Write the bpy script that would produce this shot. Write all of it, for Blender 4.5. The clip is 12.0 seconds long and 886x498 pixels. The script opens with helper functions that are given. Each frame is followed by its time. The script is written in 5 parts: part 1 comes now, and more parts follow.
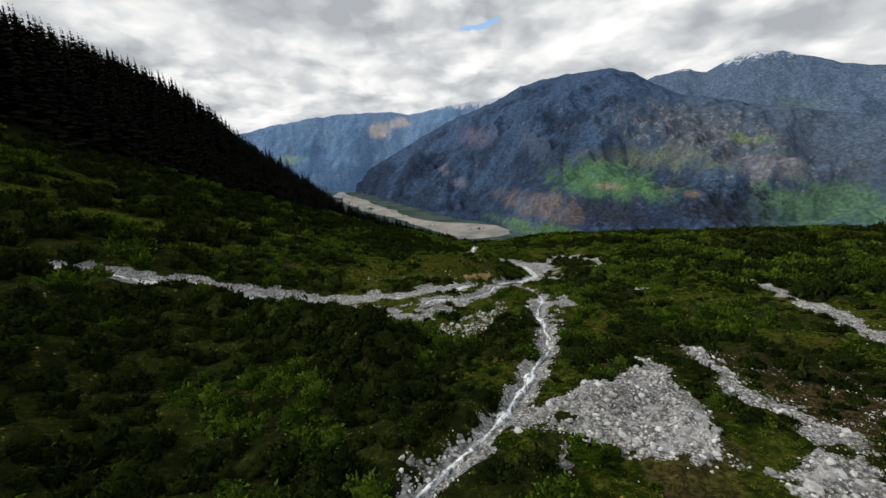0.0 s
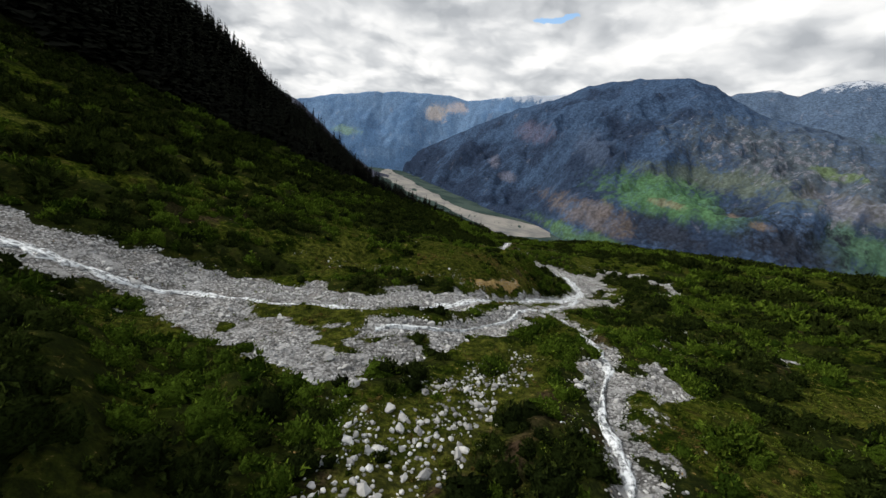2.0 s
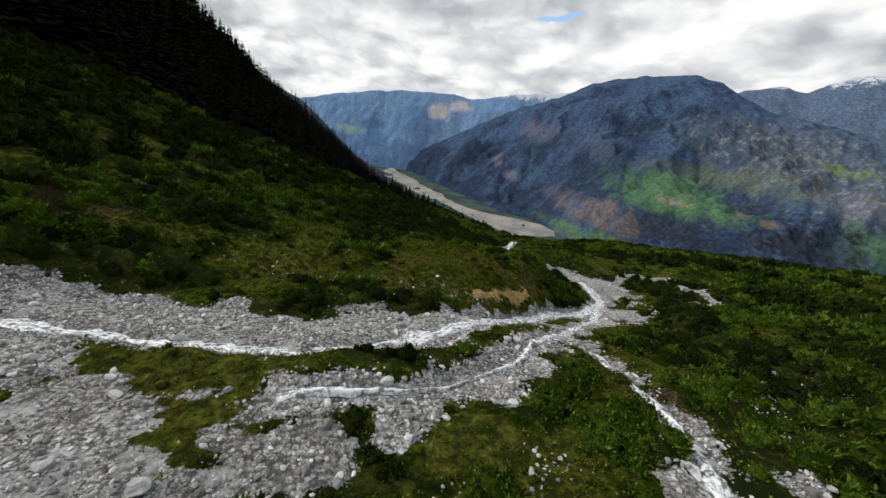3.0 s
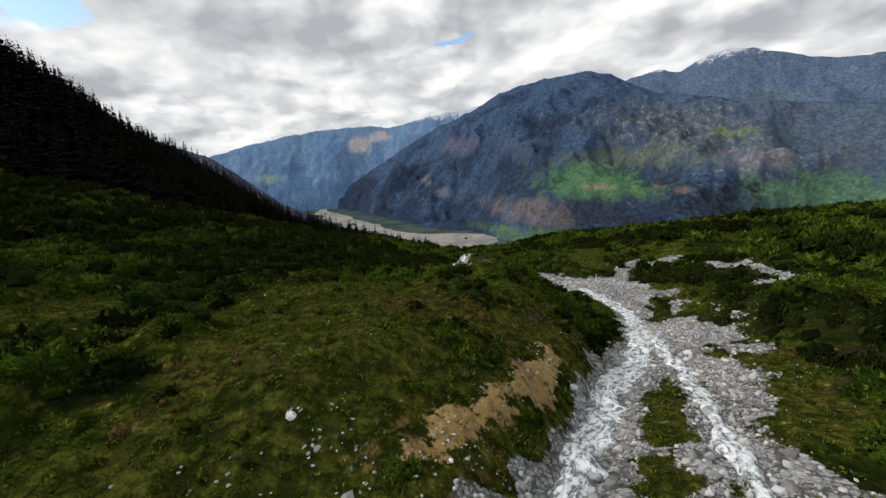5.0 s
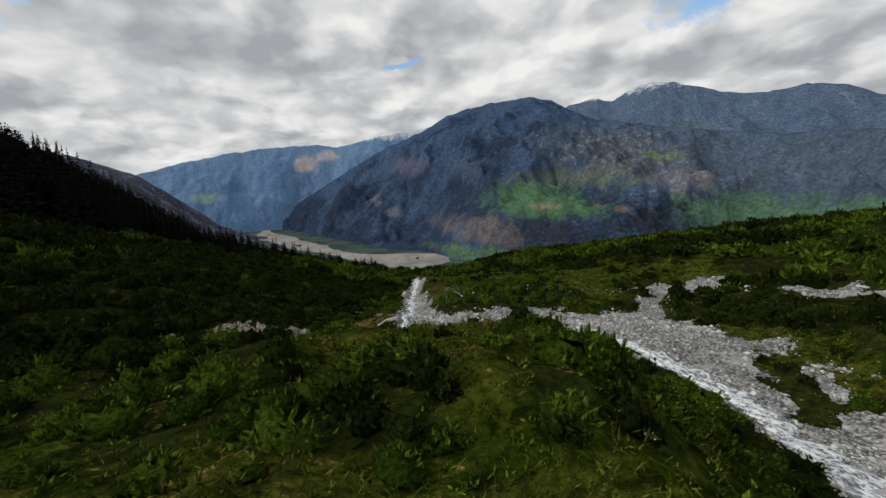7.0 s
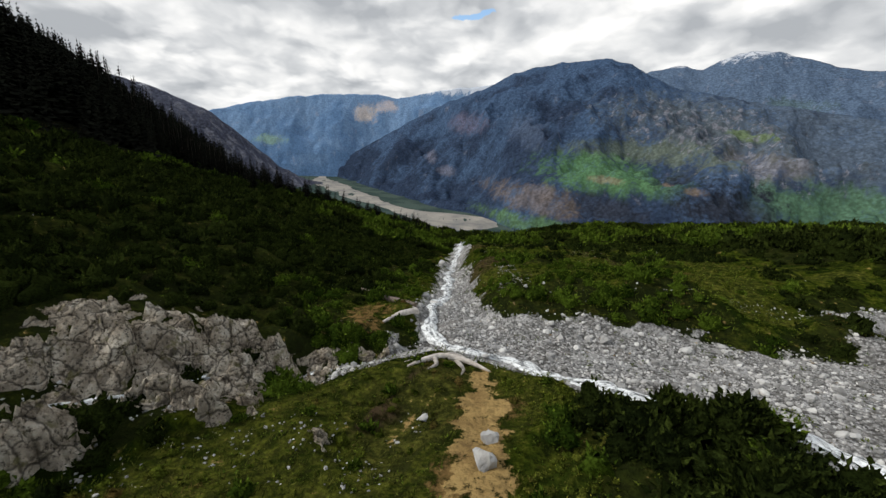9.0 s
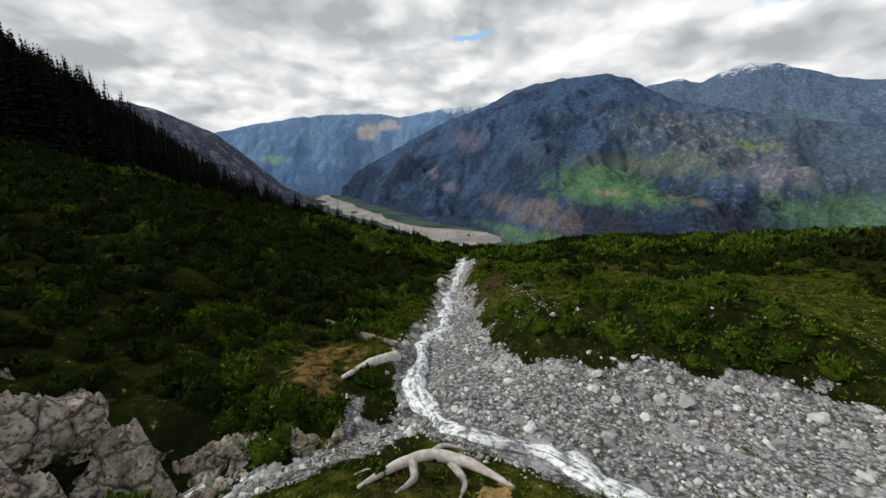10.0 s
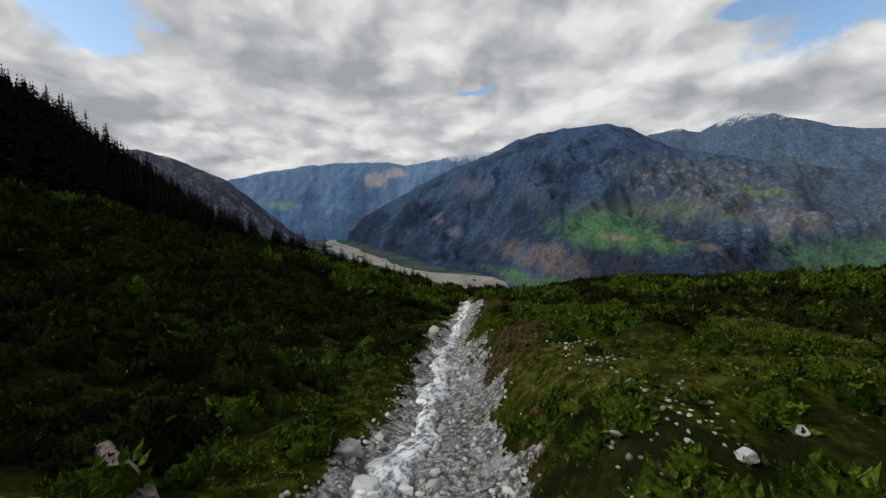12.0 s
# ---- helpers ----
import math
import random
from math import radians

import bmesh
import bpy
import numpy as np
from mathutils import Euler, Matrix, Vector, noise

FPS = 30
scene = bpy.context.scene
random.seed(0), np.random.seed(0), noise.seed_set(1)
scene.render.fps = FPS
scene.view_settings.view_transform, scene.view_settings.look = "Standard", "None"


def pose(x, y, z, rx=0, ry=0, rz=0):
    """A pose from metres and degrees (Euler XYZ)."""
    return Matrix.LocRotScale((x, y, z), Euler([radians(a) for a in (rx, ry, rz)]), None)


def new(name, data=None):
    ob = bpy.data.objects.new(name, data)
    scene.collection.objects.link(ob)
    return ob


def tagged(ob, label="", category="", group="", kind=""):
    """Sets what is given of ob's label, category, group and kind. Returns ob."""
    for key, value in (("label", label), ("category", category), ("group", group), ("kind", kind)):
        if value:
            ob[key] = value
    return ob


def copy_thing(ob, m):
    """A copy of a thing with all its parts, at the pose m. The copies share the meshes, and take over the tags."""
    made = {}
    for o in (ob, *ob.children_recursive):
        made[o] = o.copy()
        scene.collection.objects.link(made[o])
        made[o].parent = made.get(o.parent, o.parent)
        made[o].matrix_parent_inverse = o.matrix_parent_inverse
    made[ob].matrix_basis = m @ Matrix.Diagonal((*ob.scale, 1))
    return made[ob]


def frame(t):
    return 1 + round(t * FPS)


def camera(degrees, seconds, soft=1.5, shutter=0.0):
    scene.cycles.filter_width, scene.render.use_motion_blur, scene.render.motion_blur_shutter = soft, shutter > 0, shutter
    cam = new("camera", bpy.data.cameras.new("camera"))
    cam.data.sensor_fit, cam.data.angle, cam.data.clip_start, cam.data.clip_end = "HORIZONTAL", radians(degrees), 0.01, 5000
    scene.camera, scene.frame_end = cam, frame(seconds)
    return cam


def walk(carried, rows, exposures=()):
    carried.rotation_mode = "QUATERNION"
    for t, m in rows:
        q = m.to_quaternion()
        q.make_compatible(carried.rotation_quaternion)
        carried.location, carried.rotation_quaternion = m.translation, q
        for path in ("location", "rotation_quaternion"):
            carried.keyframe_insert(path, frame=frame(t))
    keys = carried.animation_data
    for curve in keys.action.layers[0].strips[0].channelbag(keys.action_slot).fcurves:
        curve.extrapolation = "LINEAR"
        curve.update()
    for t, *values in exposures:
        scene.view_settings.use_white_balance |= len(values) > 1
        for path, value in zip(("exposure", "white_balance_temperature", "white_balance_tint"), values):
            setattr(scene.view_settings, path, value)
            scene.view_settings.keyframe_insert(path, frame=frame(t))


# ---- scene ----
cam = camera(97.84, 12.0, soft=1.5)
PATH = [
    (0.0, -0.00, -0.00, 0.00, 0.00, -13.00, 0.00),
    (0.5, 1.48, 8.28, -2.03, 1.78, -13.95, -2.02),
    (1.0, 2.81, 16.51, -3.99, 3.87, -14.42, -4.17),
    (1.5, 3.86, 24.59, -5.99, 5.86, -14.76, -6.19),
    (2.0, 4.77, 32.40, -7.76, 7.51, -15.10, -7.92),
    (2.5, 5.48, 39.92, -9.43, 8.58, -15.51, -8.81),
    (4.5, 5.29, 71.92, -17.27, 1.11, -12.75, 1.28),
    (5.0, 5.63, 79.96, -19.04, -2.49, -11.24, 2.83),
    (5.5, 6.00, 87.53, -20.52, -5.41, -9.75, 3.21),
    (6.0, 6.52, 94.61, -21.80, -7.19, -9.17, 3.47),
    (6.5, 7.18, 101.34, -22.89, -8.89, -8.58, 3.27),
    (7.0, 7.81, 107.38, -23.74, -9.76, -8.63, 2.58),
    (9.0, 10.09, 128.64, -27.61, -1.70, -14.27, -2.74),
    (9.5, 10.71, 133.77, -28.89, -1.32, -14.09, -2.29),
    (10.0, 11.33, 138.73, -30.20, -1.33, -11.90, -1.55),
    (10.5, 11.79, 143.35, -31.46, -1.25, -9.88, -1.04),
    (11.0, 12.30, 147.73, -32.66, -0.89, -8.20, -1.60),
    (11.5, 12.72, 151.94, -33.83, -0.74, -6.03, -1.78),
    (12.0, 13.03, 155.60, -34.83, -0.52, -5.23, -1.52)
]
walk(cam, [(t, pose(x, y, z, 90 + p, r, h)) for t, x, y, z, h, p, r in PATH],
     exposures=((0, 0.14), (2.5, 0.24), (5, 0.18), (6.5, -0.14), (7.2, -0.12), (8.8, 0.16), (9.5, 0.22), (10.5, 0.06), (12, -0.2)))

# ---- world, sun ----
SUN_UP, SUN_TURN = 35.0, 262.0     # degrees; the sun stands over the left-hand ridge, veiled by cloud


# clouds: azimuth, elevation, width, height in degrees and how much lighter or darker than the rest
CLOUDS = ((-14.5, 16.0, 9, 2.6, -0.26), (-28, 18.0, 11, 3.0, -0.20), (-6, 20.5, 13, 3.5, -0.15), (17, 20.5, 10, 2.6, -0.15), (36, 13.2, 11, 1.5, -0.10), (7.1, 15.4, 2, 2, -0.19), (-43, 9.5, 8, 3, -0.17), (-22, 11, 6, 2.0, -0.15), (47, 10.0, 4, 2, -0.15),
          (-33, 8.8, 4, 2, 0.17), (-39, 14, 4, 3, 0.19), (24, 17.5, 9, 2, 0.21), (45, 16, 5, 2.5, 0.19), (-11, 9.0, 6, 2.2, 0.20), (2, 12.5, 7, 2, 0.19), (22, 25, 8, 3, 0.15))
GAPS = ((39.5, 21.6, 6.4, 4.6), (33.5, 21.8, 3.4, 1.2), (-44, 18.4, 4.2, 4.2), (1, 16.0, 1.9, 0.35), (-75, 35, 12, 10), (60, 50, 16, 14), (150, 40, 20, 16))


def build_world():
    world = bpy.data.worlds.new("sky")
    scene.world = world
    world.use_nodes = True
    nt = world.node_tree
    nt.nodes.clear()
    N = lambda kind, **k: node(nt, kind, **k)
    out, bg = N("ShaderNodeOutputWorld"), N("ShaderNodeBackground")
    sky = N("ShaderNodeTexSky")
    sky.sky_type, sky.sun_disc, sky.sun_elevation, sky.sun_rotation = "NISHITA", False, radians(SUN_UP), radians(SUN_TURN)
    blue = N("ShaderNodeMix", data_type="RGBA", blend_type="MULTIPLY")
    blue.inputs["Factor"].default_value = 1
    nt.links.new(sky.outputs[0], blue.inputs["A"])
    blue.inputs["B"].default_value = (0.19, 0.20, 0.20, 1)
    co = N("ShaderNodeTexCoord")
    way = N("ShaderNodeVectorMath", operation="NORMALIZE")
    nt.links.new(co.outputs["Generated"], way.inputs[0])
    sep = N("ShaderNodeSeparateXYZ")
    nt.links.new(way.outputs[0], sep.inputs[0])
    # the cloud deck, foreshortened towards the horizon
    depth = math_node(nt, "ADD", math_node(nt, "MAXIMUM", sep.outputs["Z"], 0.0), 0.35)
    deck = N("ShaderNodeVectorMath", operation="DIVIDE")
    spread_out = N("ShaderNodeCombineXYZ")
    for i in range(3):
        nt.links.new(depth, spread_out.inputs[i])
    nt.links.new(way.outputs[0], deck.inputs[0])
    nt.links.new(spread_out.outputs[0], deck.inputs[1])
    tumble = nt.nodes.new("ShaderNodeTexNoise")
    tumble.inputs["Scale"].default_value, tumble.inputs["Detail"].default_value = 4.6, 6
    nt.links.new(deck.outputs[0], tumble.inputs["Vector"])
    curl = N("ShaderNodeVectorMath", operation="MULTIPLY_ADD")
    nt.links.new(tumble.outputs["Color"], curl.inputs[0])
    curl.inputs[1].default_value = (0.17, 0.17, 0.17)
    nt.links.new(deck.outputs[0], curl.inputs[2])
    above = N("ShaderNodeVectorMath", operation="MULTIPLY_ADD")
    nt.links.new(curl.outputs[0], above.inputs[0])
    above.inputs[1].default_value, above.inputs[2].default_value = (0.96, 0.96, 0.96), (-0.04, 0.0, 0.05)

    def heap(at):
        """Heaped cloud: rounded cells over soft drifts."""
        cell = N("ShaderNodeTexVoronoi", feature="SMOOTH_F1")
        cell.inputs["Scale"].default_value, cell.inputs["Detail"].default_value, cell.inputs["Roughness"].default_value = 3.3, 3.0, 0.5
        cell.inputs["Smoothness"].default_value = 0.4
        nt.links.new(at, cell.inputs["Vector"])
        return math_node(nt, "ADD", math_node(nt, "MULTIPLY", noise_node(nt, at, 2.3, 9, 0.52), 1.0), math_node(nt, "MULTIPLY", cell.outputs["Distance"], -0.75))

    body, body_above = heap(curl.outputs[0]), heap(above.outputs[0])
    relief = math_node(nt, "SUBTRACT", body, body_above)
    drift = noise_node(nt, deck.outputs[0], 1.5, 4, 0.5, 0.4)
    wisp = noise_node(nt, curl.outputs[0], 11.0, 9, 0.62)
    # azimuth and elevation, ragged by the cloud itself
    rag = math_node(nt, "MULTIPLY", math_node(nt, "SUBTRACT", body, 0.18), 9.0)
    rag_fine = math_node(nt, "MULTIPLY", math_node(nt, "SUBTRACT", wisp, 0.5), 5.0)
    az = math_node(nt, "ADD", math_node(nt, "MULTIPLY", math_node(nt, "ARCTAN2", sep.outputs["X"], sep.outputs["Y"]), 57.2958), math_node(nt, "ADD", rag, rag_fine))
    el = math_node(nt, "ADD", math_node(nt, "MULTIPLY", math_node(nt, "ARCSINE", sep.outputs["Z"]), 57.2958), math_node(nt, "MULTIPLY", math_node(nt, "ADD", rag, math_node(nt, "MULTIPLY", rag_fine, -1.0)), 0.28))

    def distance(a, e, wide, high):
        """Square of the distance from a place in the sky, in units of its size."""
        return math_node(nt, "ADD", math_node(nt, "POWER", math_node(nt, "ABSOLUTE", math_node(nt, "DIVIDE", math_node(nt, "SUBTRACT", az, a), wide)), 2.0),
                         math_node(nt, "POWER", math_node(nt, "ABSOLUTE", math_node(nt, "DIVIDE", math_node(nt, "SUBTRACT", el, e), high)), 2.0))

    tone = math_node(nt, "ADD", math_node(nt, "MULTIPLY", relief, 0.6), math_node(nt, "ADD", math_node(nt, "MULTIPLY", drift, 0.45), math_node(nt, "ADD", math_node(nt, "ADD", math_node(nt, "MULTIPLY", body, 0.45), 0.025), math_node(nt, "MULTIPLY", wisp, 0.12))))
    # grey undersides and sunlit heaps of the large clouds
    for a, e, wide, high, much in CLOUDS:
        tone = math_node(nt, "ADD", tone, math_node(nt, "MULTIPLY", math_node(nt, "EXPONENT", math_node(nt, "MULTIPLY", distance(a, e, wide, high), -1.0)), much))
    ramp = N("ShaderNodeValToRGB")
    nt.links.new(math_node(nt, "ADD", math_node(nt, "MULTIPLY", tone, 0.85), 0.17), ramp.inputs[0])
    stops = ramp.color_ramp.elements
    stops[0].position, stops[0].color = 0.06, (0.40, 0.42, 0.445, 1)
    stops[1].position, stops[1].color = 0.66, (0.96, 0.95, 0.93, 1)
    for at, shade in ((0.30, (0.59, 0.605, 0.62, 1)), (0.46, (0.77, 0.775, 0.775, 1))):
        stops.new(at).color = shade
    # openings in the cloud
    gap = None
    for a, e, wide, high in GAPS:
        near = distance(a, e, wide, high)
        gap = near if gap is None else math_node(nt, "MINIMUM", gap, near)
    cover = range_node(nt, math_node(nt, "ADD", gap, math_node(nt, "MULTIPLY", math_node(nt, "SUBTRACT", wisp, 0.5), 2.2)), 0.35, 1.3)
    mix = N("ShaderNodeMix", data_type="RGBA")
    nt.links.new(cover, mix.inputs["Factor"])
    nt.links.new(blue.outputs["Result"], mix.inputs["A"])
    nt.links.new(ramp.outputs[0], mix.inputs["B"])
    nt.links.new(mix.outputs["Result"], bg.inputs[0])
    bg.inputs[1].default_value = 1.0
    nt.links.new(bg.outputs[0], out.inputs[0])


def node(nt, kind, data_type="", blend_type="", operation="", interpolation_type="", attribute_name="", feature=""):
    n = nt.nodes.new(kind)
    if data_type:
        n.data_type = data_type
    if blend_type:
        n.blend_type = blend_type
    if operation:
        n.operation = operation
    if interpolation_type:
        n.interpolation_type = interpolation_type
    if attribute_name:
        n.attribute_name = attribute_name
    if feature:
        n.feature = feature
    return n


def math_node(nt, op, a, b=None):
    n = nt.nodes.new("ShaderNodeMath")
    n.operation = op
    for i, v in enumerate((a, b)):
        if v is None:
            continue
        if isinstance(v, (int, float)):
            n.inputs[i].default_value = v
        else:
            nt.links.new(v, n.inputs[i])
    return n.outputs[0]


def range_node(nt, value, a, b, c=0.0, d=1.0):
    r = node(nt, "ShaderNodeMapRange", interpolation_type="SMOOTHSTEP")
    nt.links.new(value, r.inputs[0])
    for i, v in enumerate((a, b, c, d)):
        r.inputs[i + 1].default_value = v
    return r.outputs[0]


def noise_node(nt, vector, scale, detail=4, rough=0.5, warp=0.0):
    n = nt.nodes.new("ShaderNodeTexNoise")
    n.inputs["Scale"].default_value, n.inputs["Detail"].default_value = scale, detail
    n.inputs["Roughness"].default_value, n.inputs["Distortion"].default_value = rough, warp
    if vector is not None:
        nt.links.new(vector, n.inputs["Vector"])
    return n.outputs[0]


build_world()
sun = new("sun", bpy.data.lights.new("sun", "SUN"))
sun.data.energy, sun.data.angle, sun.data.color = 2.4, radians(10), (1.0, 0.95, 0.88)
sun.matrix_world = pose(0, 0, 300, 90 - SUN_UP, 0, 180 - SUN_TURN)


# ---- materials ----
def ramp_node(nt, value, *stops):
    r = nt.nodes.new("ShaderNodeValToRGB")
    e = r.color_ramp.elements
    while len(e) < len(stops):
        e.new(0.5)
    for el, (at, col) in zip(e, stops):
        el.position, el.color = at, (*col, 1)
    nt.links.new(value, r.inputs[0])
    return r.outputs[0]


def mix_node(nt, factor, a, b, blend="MIX"):
    m = node(nt, "ShaderNodeMix", data_type="RGBA", blend_type=blend)
    for key, v in (("Factor", factor), ("A", a), ("B", b)):
        if isinstance(v, (int, float)):
            m.inputs[key].default_value = v
        elif isinstance(v, tuple):
            m.inputs[key].default_value = (*v, 1)
        else:
            nt.links.new(v, m.inputs[key])
    return m.outputs["Result"]


def material(name, rough=0.8, spec=0.12):
    m = bpy.data.materials.new(name)
    m.use_nodes = True
    nt = m.node_tree
    b = nt.nodes["Principled BSDF"]
    b.inputs["Roughness"].default_value = rough
    b.inputs["Specular IOR Level"].default_value = spec
    return m, nt, b


def bump(nt, b, height_out, strength=0.5, distance=0.1):
    n = nt.nodes.new("ShaderNodeBump")
    n.inputs["Strength"].default_value, n.inputs["Distance"].default_value = strength, distance
    nt.links.new(height_out, n.inputs["Height"])
    nt.links.new(n.outputs[0], b.inputs["Normal"])


def leaf_material(name, dark, light, dry=None, bright=None):
    """Foliage: tones that change from bush to bush, from clump to clump and from leaf to leaf."""
    m, nt, b = material(name, 0.8, 0.0)
    g = nt.nodes.new("ShaderNodeNewGeometry")
    pos = g.outputs["Position"]
    own = node(nt, "ShaderNodeAttribute", attribute_name="tone").outputs["Fac"]
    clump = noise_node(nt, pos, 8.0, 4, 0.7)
    patch = range_node(nt, math_node(nt, "ADD", math_node(nt, "MULTIPLY", own, 0.55), math_node(nt, "MULTIPLY", noise_node(nt, pos, 0.13, 4, 0.6), 0.9)), 0.45, 0.95)
    col = mix_node(nt, patch, dark, light)
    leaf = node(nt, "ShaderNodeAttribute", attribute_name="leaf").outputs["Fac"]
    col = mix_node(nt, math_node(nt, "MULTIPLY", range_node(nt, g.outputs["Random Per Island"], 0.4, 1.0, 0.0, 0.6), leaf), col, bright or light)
    # shade inside a bush: bodies darkened, outer leaves lifted, in the colour
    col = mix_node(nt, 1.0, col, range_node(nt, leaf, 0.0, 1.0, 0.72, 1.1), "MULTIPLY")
    if dry:
        col = mix_node(nt, range_node(nt, noise_node(nt, pos, 0.16, 4, 0.65), 0.53, 0.62), col, dry)
    # clump noise also drives the bump; its hollows are coloured as shade
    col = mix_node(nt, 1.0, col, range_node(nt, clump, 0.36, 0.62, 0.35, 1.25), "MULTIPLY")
    nt.links.new(col, b.inputs["Base Color"])
    bump(nt, b, clump, 0.7, 0.12)
    return m


def stone_material(name, dark, light, warm, scale=1.0):
    m, nt, b = material(name, 0.85)
    co = nt.nodes.new("ShaderNodeTexCoord")
    pos = nt.nodes.new("ShaderNodeNewGeometry")
    n1 = noise_node(nt, pos.outputs["Position"], 1.3 * scale, 6, 0.6)
    col = ramp_node(nt, n1, (0.3, dark), (0.55, light), (0.8, warm))
    tone = range_node(nt, pos.outputs["Random Per Island"], 0.0, 1.0, 0.42, 1.32)
    info = nt.nodes.new("ShaderNodeObjectInfo")
    tone2 = range_node(nt, info.outputs["Random"], 0.0, 1.0, 0.8, 1.1)
    col = mix_node(nt, 1.0, col, math_node(nt, "MULTIPLY", tone, tone2), "MULTIPLY")
    nt.links.new(col, b.inputs["Base Color"])
    bump(nt, b, noise_node(nt, pos.outputs["Position"], 9 * scale, 6, 0.65), 0.6, 0.05)
    return m


def rock_material(name, dark, light, pale):
    """Weathered bedrock: pale faces, lichen, dark cracks."""
    m, nt, b = material(name, 0.9)
    pos = nt.nodes.new("ShaderNodeNewGeometry").outputs["Position"]
    face = noise_node(nt, pos, 0.9, 6, 0.65)
    fine = noise_node(nt, pos, 6.0, 6, 0.7)
    col = ramp_node(nt, face, (0.32, dark), (0.50, light), (0.66, pale))
    col = mix_node(nt, range_node(nt, fine, 0.38, 0.51, 0.85, 0), col, tuple(c * 0.3 for c in dark))
    crack = node(nt, "ShaderNodeTexVoronoi", feature="DISTANCE_TO_EDGE")
    crack.inputs["Scale"].default_value = 0.9
    bent = node(nt, "ShaderNodeVectorMath", operation="MULTIPLY_ADD")
    wob = nt.nodes.new("ShaderNodeTexNoise")
    wob.inputs["Scale"].default_value = 1.4
    nt.links.new(pos, wob.inputs["Vector"])
    nt.links.new(wob.outputs["Color"], bent.inputs[0])
    bent.inputs[1].default_value = (0.7, 0.7, 0.7)
    nt.links.new(pos, bent.inputs[2])
    nt.links.new(bent.outputs[0], crack.inputs["Vector"])
    col = mix_node(nt, range_node(nt, crack.outputs["Distance"], 0.0, 0.06, 0.8, 0), col, (0.03, 0.025, 0.02))
    col = mix_node(nt, range_node(nt, noise_node(nt, pos, 1.7, 5, 0.6), 0.56, 0.66, 0, 0.7), col, (0.10, 0.095, 0.03))
    nt.links.new(col, b.inputs["Base Color"])
    bump(nt, b, math_node(nt, "ADD", fine, math_node(nt, "MULTIPLY", range_node(nt, crack.outputs["Distance"], 0.0, 0.1), 0.6)), 0.9, 0.12)
    return m


def ground_material():
    m, nt, b = material("ground_cover", 0.95, 0.0)
    pos = nt.nodes.new("ShaderNodeNewGeometry").outputs["Position"]
    at = lambda n: node(nt, "ShaderNodeAttribute", attribute_name=n).outputs["Fac"]
    n_big, n_mid, n_small = noise_node(nt, pos, 0.05, 4, 0.6), noise_node(nt, pos, 0.4, 5, 0.65), noise_node(nt, pos, 3.0, 6, 0.7)
    n_tuft = noise_node(nt, pos, 1.3, 5, 0.7, 0.3)
    grass = mix_node(nt, range_node(nt, n_big, 0.42, 0.58), (0.012, 0.022, 0.003), (0.030, 0.045, 0.005))
    grass = mix_node(nt, range_node(nt, n_mid, 0.48, 0.60, 0, 0.8), grass, (0.058, 0.072, 0.008))
    grass = mix_node(nt, range_node(nt, n_tuft, 0.52, 0.64, 0, 0.6), grass, (0.105, 0.112, 0.016))
    grass = mix_node(nt, range_node(nt, n_mid, 0.59, 0.68, 0, 0.5), grass, (0.070, 0.048, 0.018))
    # shade in the hollows between tufts, painted along the bump's low parts
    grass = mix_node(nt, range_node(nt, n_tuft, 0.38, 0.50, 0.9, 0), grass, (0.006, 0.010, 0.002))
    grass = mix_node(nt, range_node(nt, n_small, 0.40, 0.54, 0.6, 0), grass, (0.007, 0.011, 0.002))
    grass = mix_node(nt, range_node(nt, at("heath"), 0.3, 0.8, 0, 0.6), grass, mix_node(nt, range_node(nt, n_small, 0.42, 0.58), (0.020, 0.012, 0.008), (0.095, 0.058, 0.040)))
    turf = mix_node(nt, range_node(nt, n_tuft, 0.40, 0.60), (0.021, 0.030, 0.005), (0.095, 0.102, 0.016))
    turf = mix_node(nt, range_node(nt, n_small, 0.40, 0.56, 0.7, 0), turf, (0.024, 0.026, 0.008))
    grass = mix_node(nt, range_node(nt, at("meadow"), 0.3, 1.0, 0, 0.8), grass, turf)
    # dark humus below shrubs, with the shrubs' shade added to its colour
    shaded_litter = mix_node(nt, n_small, (0.006, 0.007, 0.004), (0.022, 0.025, 0.009))
    grass = mix_node(nt, range_node(nt, at("shrubby"), 0.1, 0.9, 0, 0.62), grass, shaded_litter)
    straw = mix_node(nt, range_node(nt, n_tuft, 0.42, 0.58), (0.050, 0.038, 0.012), (0.185, 0.115, 0.045))
    grass = mix_node(nt, range_node(nt, math_node(nt, "ADD", at("straw"), math_node(nt, "MULTIPLY", math_node(nt, "SUBTRACT", n_tuft, 0.5), 3.0)), 0.40, 0.85, 0, 0.9), grass, straw)
    # forest floor near-black: the trees' shade is put into the ground colour
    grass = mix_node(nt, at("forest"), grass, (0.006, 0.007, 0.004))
    pebble = node(nt, "ShaderNodeTexVoronoi", feature="F1")
    pebble.inputs["Scale"].default_value = 11.0
    nt.links.new(pos, pebble.inputs["Vector"])
    # pebbles at two sizes, shade in the gaps between them painted dark
    stone = ramp_node(nt, pebble.outputs["Distance"], (0.0, (0.56, 0.56, 0.555)), (0.55, (0.40, 0.40, 0.395)), (0.92, (0.11, 0.108, 0.105)))
    tint = node(nt, "ShaderNodeSeparateColor")
    nt.links.new(pebble.outputs["Color"], tint.inputs[0])
    stone = mix_node(nt, 1.0, stone, range_node(nt, tint.outputs[0], 0, 1, 0.55, 1.2), "MULTIPLY")
    coarse = node(nt, "ShaderNodeTexVoronoi", feature="F1")
